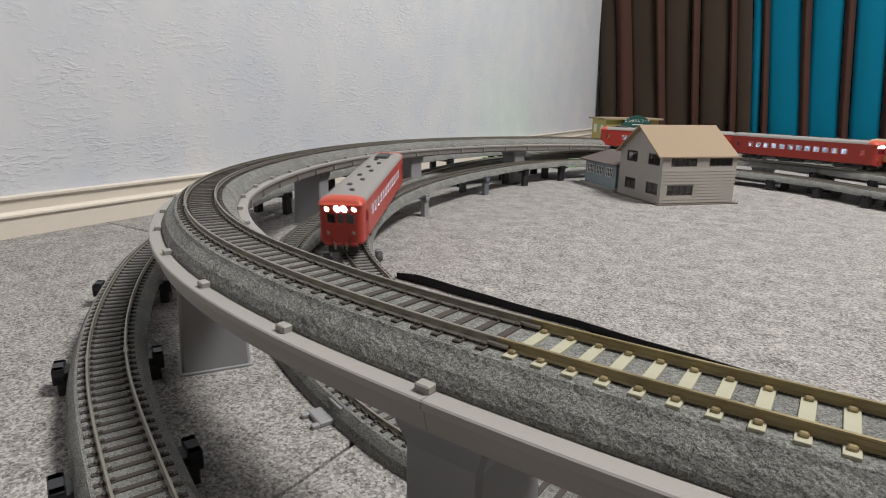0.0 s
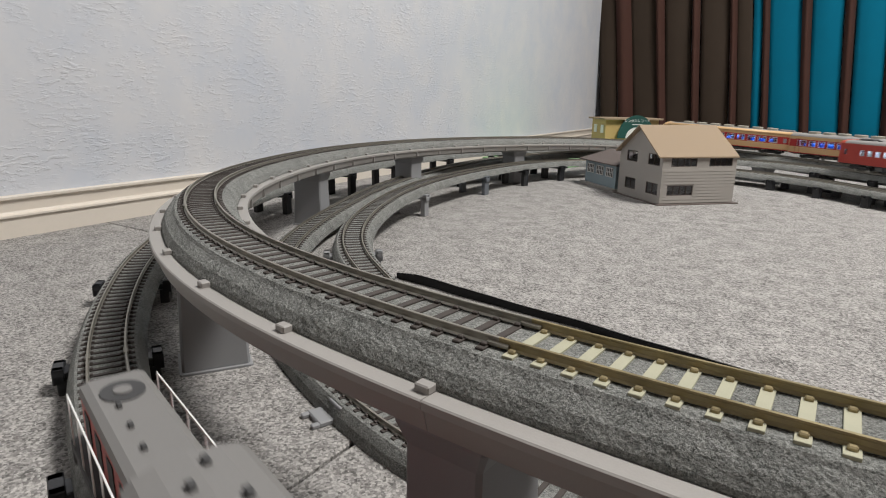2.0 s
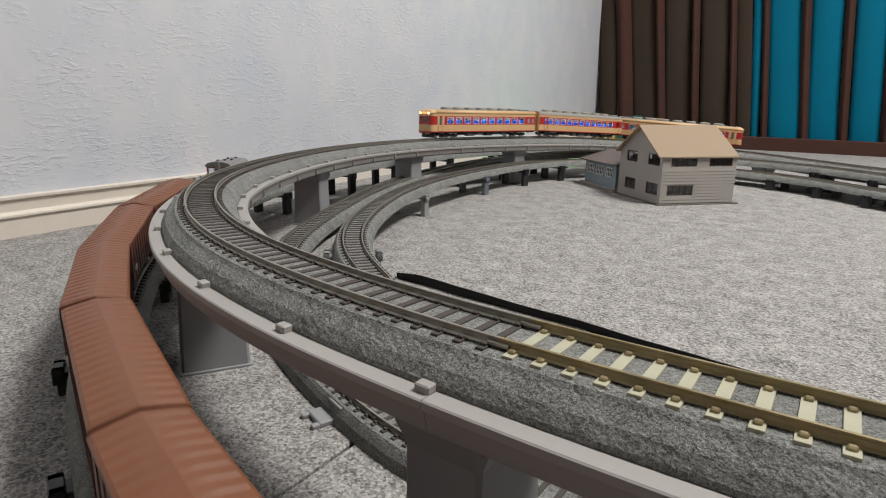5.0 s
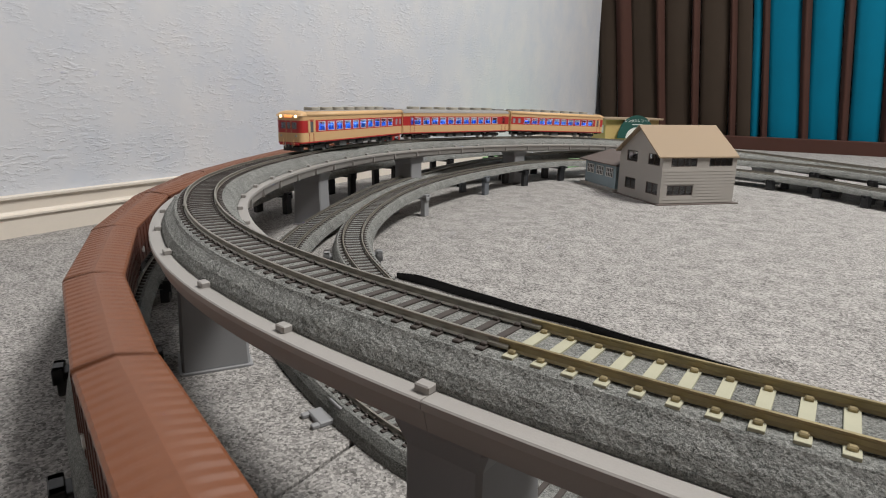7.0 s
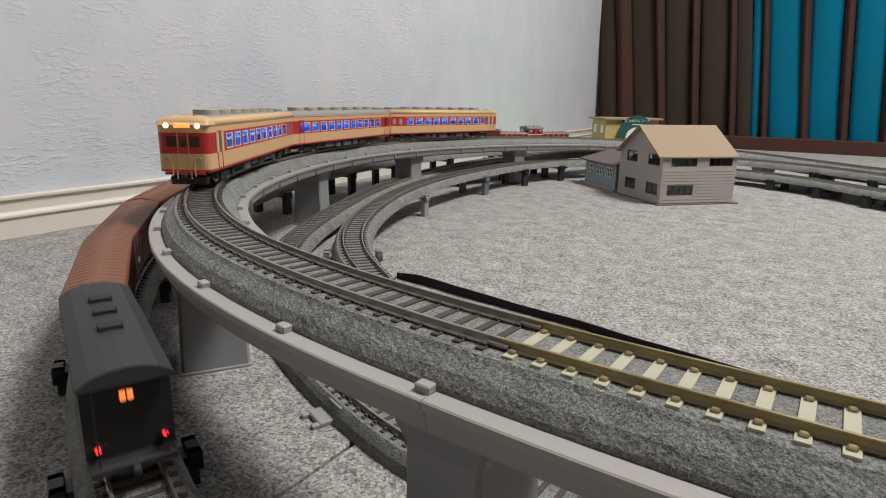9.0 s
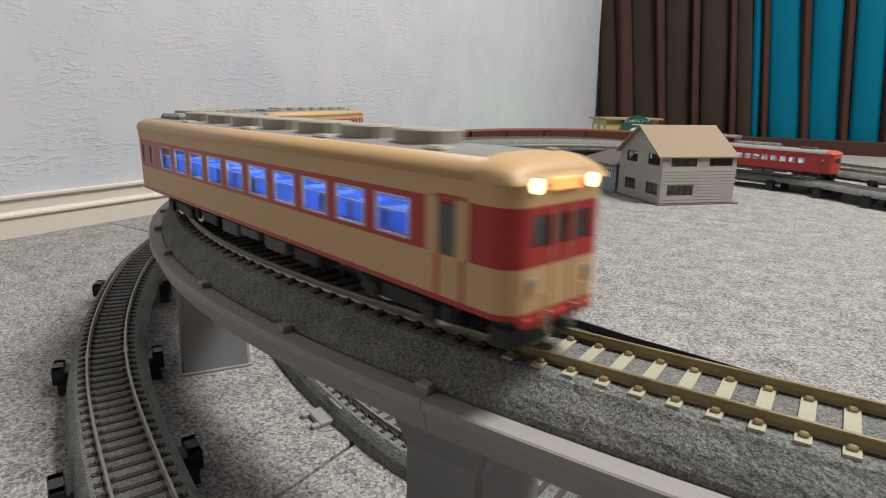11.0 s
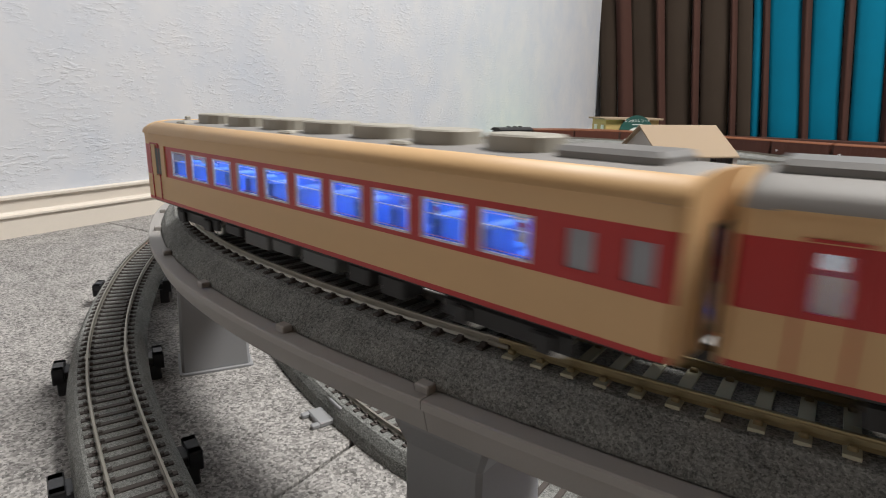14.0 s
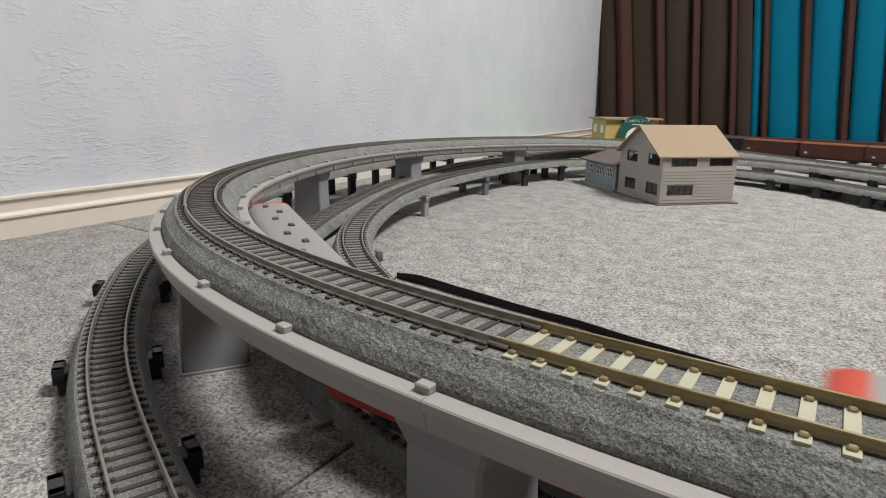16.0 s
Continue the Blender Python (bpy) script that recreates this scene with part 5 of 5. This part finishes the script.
def house():
    h = tagged(empty("model_house", HOUSE), "grey two-storey model house with a tan gable roof", "model house")
    W, D, E, R = 0.122, 0.116, 0.069, 0.109
    part("base_plate", Geo().box(-0.004, W + 0.009, -0.004, D + 0.006, 0, 0.0016, 0.0004).mesh("base_plate", "brownroof"), h)
    front = [("R", 0.014, 0.056, 0.055, 0.0675), ("R", 0.076, 0.115, 0.055, 0.0675), ("R", 0.011, 0.053, 0.0135, 0.028)]
    back = [("L", 0.014, 0.056, 0.055, 0.0675), ("L", 0.076, 0.115, 0.055, 0.0675)]
    gable = [(0.007, 0.037, 0.0550, 0.0715), (0.066, 0.096, 0.0550, 0.0715), (0.007, 0.037, 0.013, 0.030), (0.066, 0.096, 0.013, 0.030)]
    G4 = {q: Geo() for q in "RLBF"}
    t = 0.0024
    # long walls with openings, then gable walls column by column up to the roof line

    def strip(face, u0, u1, top, holes):
        g = G4[face]
        zs = sorted({0.0016, top, *[x for q in holes for x in q]})
        for a, b in zip(zs, zs[1:]):
            if not any(q[0] < (a + b) / 2 < q[1] for q in holes):
                if face == "R":
                    g.box(u0, u1, 0, t, a, b)
                elif face == "L":
                    g.box(u0, u1, D - t, D, a, b)
                else:
                    x = 0 if face == "B" else W - t
                    g.box(x, x + t, u0, u1, a, b)
    for face, hs in (("R", front), ("L", back)):
        us = sorted({0.0, W, *[q[1] for q in hs], *[q[2] for q in hs]})
        for a, b in zip(us, us[1:]):
            strip(face, a, b, E, [(q[3], q[4]) for q in hs if q[1] <= a + 1e-6 and q[2] >= b - 1e-6])
    for face in "BF":
        us = sorted({t, D - t, *[q[0] for q in gable], *[q[1] for q in gable]})
        for a, b in zip(us, us[1:]):
            strip(face, a, b, 0.0718, [(q[2], q[3]) for q in gable if q[0] <= a + 1e-6 and q[1] >= b - 1e-6] if face == "B" else [])
        x = 0 if face == "B" else W - t
        prof = [(0.0024, 0.0718), (D - 0.0024, 0.0718), (D / 2, R - 0.001)]
        G4[face].add([(x + q, y, z) for q in (0, t) for y, z in prof], [[0, 2, 1], [3, 4, 5], [0, 1, 4, 3], [1, 2, 5, 4], [2, 0, 3, 5]])
    for g in G4.values():
        # corners that meet are one
        seen, at = [], {}
        for v in g.v:
            key = tuple(round(c, 6) for c in v)
            if key not in at:
                at[key] = len(seen)
                seen.append(v)
        g.f = [[at[tuple(round(c, 6) for c in g.v[i])] for i in f] for f in g.f]
        g.v = seen
    walls = part("front_wall", G4["R"].mesh("front_wall", "sidinggrey"), h)
    part("back_wall", G4["L"].mesh("back_wall", "sidinggrey"), h)
    part("gable_wall", G4["B"].mesh("gable_wall", "sidinggrey"), h)
    part("gable_wall", G4["F"].mesh("gable_wall", "sidinggrey"), h)
    part("floor_slab", Geo().box(t, W - t, t, D - t, 0.040, 0.042).mesh("floor_slab", "brownroof"), h)
    # lapped siding boards on the front
    z = 0.003
    while z < 0.051:
        segs = [(0.0, W)]
        if z + 0.004 > 0.0135 and z < 0.028:
            segs = [(0.0, 0.0105), (0.0535, W)]
        for a, b in segs:
            vs = [(a, 0, z), (b, 0, z), (b, -0.0007, z), (a, -0.0007, z), (a, 0, z + 0.0042), (b, 0, z + 0.0042), (b, -0.0003, z + 0.0042), (a, -0.0003, z + 0.0042)]
            part("siding_board", mesh_of("siding_board", vs, [[0, 1, 2, 3], [3, 2, 6, 7], [4, 7, 6, 5], [0, 3, 7, 4], [1, 5, 6, 2]], "sidinggrey"), walls)
        z += 0.0045
    for q in front:
        window_set(h, "R", q[1], q[2], q[3], q[4], 0, 0, 4)
    for q in gable:
        window_set(h, "B", *q, 0, 0, 2)
    for sgn in (0, 1):
        o = 0.0025
        slope = (R - E) / (D / 2)
        prof = [(-o, E - o * slope * 0.9 + 0.002), (D / 2, R + 0.002), (D / 2, R - 0.0002), (-o, E - o * slope * 0.9)]
        if sgn:
            prof = [(D - y, z) for y, z in prof][::-1]
        vs = [(x, y, z) for x in (-0.0075, W + 0.0015) for y, z in prof]
        part("roof_slope", mesh_of("roof_slope", vs, [[0, 1, 2, 3][::-1], [4, 5, 6, 7], [0, 4, 5, 1][::-1], [1, 5, 6, 2][::-1], [2, 6, 7, 3][::-1], [3, 7, 4, 0][::-1]], "tanroof"), h)
    # blue lean-to extension at the back gable
    ax = part("extension_wall", wall_band([(0.003, 0.130), (0.060, 0.130), (0.060, 0.236), (0.003, 0.236)], 0.004, 0.044, []).mesh("extension_wall", "bluehouse"), h, "blue-grey single-storey extension")
    part("extension_base", Geo().box(-0.004, 0.064, 0.124, 0.243, 0, 0.0042, 0.0006).mesh("extension_base", "sidinggrey"), h)
    for a in (0.139, 0.172, 0.205):
        g = Geo()
        for k in range(5):
            u = a + 0.022 * k / 4
            g.box(0.0016, 0.0024, u - 0.0005, u + 0.0005, 0.022, 0.037)
        for z in (0.022, 0.0295, 0.0365):
            g.box(0.0015, 0.0025, a, a + 0.022, z - 0.0005, z + 0.0005)
        w = part("window_frame", g.mesh("window_frame", "white"), h)
        part("window_pane", Geo().box(0.0026, 0.0029, a, a + 0.022, 0.022, 0.037).mesh("window_pane", "under"), w)
    A, B_, C_, D_ = (-0.006, 0.116, 0.0425), (-0.006, 0.246, 0.0425), (0.066, 0.246, 0.0425), (0.066, 0.116, 0.0425)
    r0, r1 = (0.030, 0.116, 0.062), (0.030, 0.200, 0.062)
    vs = [A, B_, C_, D_, r0, r1]
    vs += [(x, y, z + 0.0016) for x, y, z in vs]
    fs = [[6, 10, 11, 7], [7, 11, 8], [8, 11, 10, 9], [0, 1, 5, 4], [1, 2, 5], [2, 3, 4, 5], [0, 6, 7, 1], [1, 7, 8, 2], [2, 8, 9, 3], [3, 9, 6, 0]]
    part("extension_roof", mesh_of("extension_roof", vs, fs, "brownroof"), h, "brown hipped roof")
    return h


house()


def shop():
    s = tagged(empty("model_shop", pose(-0.552, 1.71, 0, 0, 0, 42) @ Matrix.Diagonal((1.069, 1.069, 1.19, 1))), "ochre model shop with a flat roof and green sign", "model shop")
    g = wall_band([(0, 0), (0.150, 0), (0.150, 0.090), (0, 0.090)], 0, 0.085, [], 0.002)
    part("wall", g.mesh("wall", "yellow"), s)
    for a, b in ((0.012, 0.030), (0.056, 0.074)):
        part("window", Geo().box(-0.0012, 0.0002, a, b, 0.053, 0.072).mesh("window", "white"), s)
    part("roof", Geo().box(-0.009, 0.158, -0.010, 0.098, 0.085, 0.089, 0.0008).mesh("roof", "tanroof"), s)
    # half-round sign board on the front
    n = 24
    ring = [(0.080 + 0.052 * math.cos(math.pi * i / n), 0.042 + 0.054 * math.sin(math.pi * i / n)) for i in range(n + 1)]
    vs = [(x, y, z) for y in (-0.016, -0.0125) for x, z in ring]
    k = n + 1
    fs = [list(range(k)), list(range(k, 2 * k))[::-1]] + [[i, (i + 1) % k, k + (i + 1) % k, k + i][::-1] for i in range(k)]
    sign = part("sign_board", mesh_of("sign_board", vs, fs, "signgreen"), s, "dark green half-round sign board")
    ring = [(0.080 + 0.030 * math.cos(math.pi * i / n), 0.042 + 0.026 * math.sin(math.pi * i / n)) for i in range(n + 1)]
    vs = [(x, y, z) for y in (-0.0172, -0.0161) for x, z in ring]
    part("sign_inset", mesh_of("sign_inset", vs, fs, "white"), sign)
    cu = bpy.data.curves.new("sign_text", "FONT")
    cu.body, cu.size, cu.align_x, cu.extrude = "レンタルレコード", 0.0090, "CENTER", 0.0002
    cu.materials.append(M["white"])
    part("sign_text", cu, sign, "white lettering", m=pose(0.080, -0.0166, 0.080, 90, 0, 0))
    part("sign_text_bar", Geo().box(0.066, 0.094, -0.0168, -0.0162, 0.0735, 0.0753).mesh("sign_text_bar", "white"), sign)
    for x in (0.02, 0.13):
        part("sign_post", Geo().box(x - 0.001, x + 0.001, -0.0125, 0.0, 0.04, 0.042).mesh("sign_post", "yellow"), s)
    return s


shop()
gb = Geo().box(-0.21, 0.21, -0.15, 0.15, 0, 0.004, 0.0008)
tagged(part("green_board", gb.mesh("green_board", "greenboard"), m=pose(-0.615, 1.57, 0.0, 0, 0, 78)), "pale green flat base board on the carpet", "board")

# loose grey track clip on the carpet
cl = tagged(empty("loose_clip", pose(-0.1905, 0.1925, 0, 0, 0, -22) @ Matrix.Scale(1.05, 4)), "loose grey plastic track clip on the carpet", "track clip")
part("plate", Geo().box(-0.0085, 0.006, -0.005, 0.005, 0.0004, 0.0026, 0.0005).mesh("plate", "pier"), cl)
part("upright", Geo().box(-0.0035, 0.0085, 0.0040, 0.0056, 0.0004, 0.0085, 0.0004).mesh("upright", "pier"), cl)
part("prong", Geo().box(-0.0085, -0.0055, -0.0085, -0.0045, 0.0004, 0.0022, 0.0004).box(0.003, 0.006, -0.0085, -0.0045, 0.0004, 0.0022, 0.0004).mesh("prong", "pier"), cl)


# ---------------- what moves ----------------
def along(rows, t):
    """Distance run at a time, eased between a few known times."""
    ts, ss = [r[0] for r in rows], [r[1] for r in rows]
    d = [(b - a) / (q - p) for p, q, a, b in zip(ts, ts[1:], ss, ss[1:])]
    k = [d[0]] + [(a * (ts[i + 2] - ts[i + 1]) + b * (ts[i + 1] - ts[i])) / (ts[i + 2] - ts[i]) for i, (a, b) in enumerate(zip(d, d[1:]))] + [d[-1]]
    i = max(0, min(len(ts) - 2, sum(1 for q in ts if q <= t) - 1))
    h = ts[i + 1] - ts[i]
    u = (t - ts[i]) / h
    return (2 * u ** 3 - 3 * u ** 2 + 1) * ss[i] + (u ** 3 - 2 * u ** 2 + u) * h * k[i] + (-2 * u ** 3 + 3 * u ** 2) * ss[i + 1] + (u ** 3 - u ** 2) * h * k[i + 1]


def on_line(line, mid, way, base):
    """Pose of a car whose middle is at mid: it stands on the line with both its bogies."""
    a, b = line.at(mid + way * base / 2), line.at(mid - way * base / 2)
    d, c = a - b, (a + b) / 2
    yaw = math.degrees(math.atan2(d[1], d[0]))
    tilt = -math.degrees(math.atan2(d[2], math.hypot(d[0], d[1])))
    return pose(c[0], c[1], c[2], 0, tilt, yaw)


def run(line, way, rows, cars):
    """cars: (thing, length, wheel base); rows: time and place of the leading end."""
    gap = 0.0
    for thing, length, base in cars:
        keys = []
        for k in range(65):
            t = 0.25 * k
            keys.append((t, on_line(line, along(rows, t) - way * (gap + length / 2), way, base)))
        walk(thing, keys)
        gap += length + 0.004


def motions():
    run(LINE_A, -1, [(0.0, 2.340), (0.9, 2.132), (2.1, 1.901), (3.5, 1.576), (7.0, 0.944), (9.0, 0.648), (11.5, 0.230), (12.0, 0.143), (12.5, 0.051), (13.0, -0.044), (13.5, -0.144), (14.0, -0.248), (14.5, -0.356), (15.0, -0.466), (16.0, -0.690)],
        [(ex_front, LA, LA - 0.09), (ex_mid, LA, LA - 0.09), (ex_rear, LA, LA - 0.09)])
    T, L = 14.33, LINE_B.L
    run(LINE_B, -1, [(0.0, 1.052), (0.5, 0.862), (1.0, 0.676), (1.5, 0.473), (T, 1.052 - L), (T + 0.5, 0.862 - L), (T + 1.0, 0.676 - L), (T + 1.5, 0.473 - L), (16.0, 0.418 - L)], [(solo, LS, LS - 0.09)])
    run(LINE_C, 1, [(0.0, 2.662), (2.1, 3.148), (14.8, 0.862 + LINE_C.L), (16.0, 1.138 + LINE_C.L)], [(duo_front, LB, LB - 0.09), (duo_rear, LB, LB - 0.09)])
    run(LINE_D, 1, [(0.0, 0.486), (2.9, 1.106), (4.0, 1.341), (8.0, 2.151), (9.0, 2.378), (16.0, 4.170)], [(loco, 0.214, 0.135)] + [(w, 0.1125, 0.066) for w in wagons] + [(van, 0.106, 0.065)])


motions()
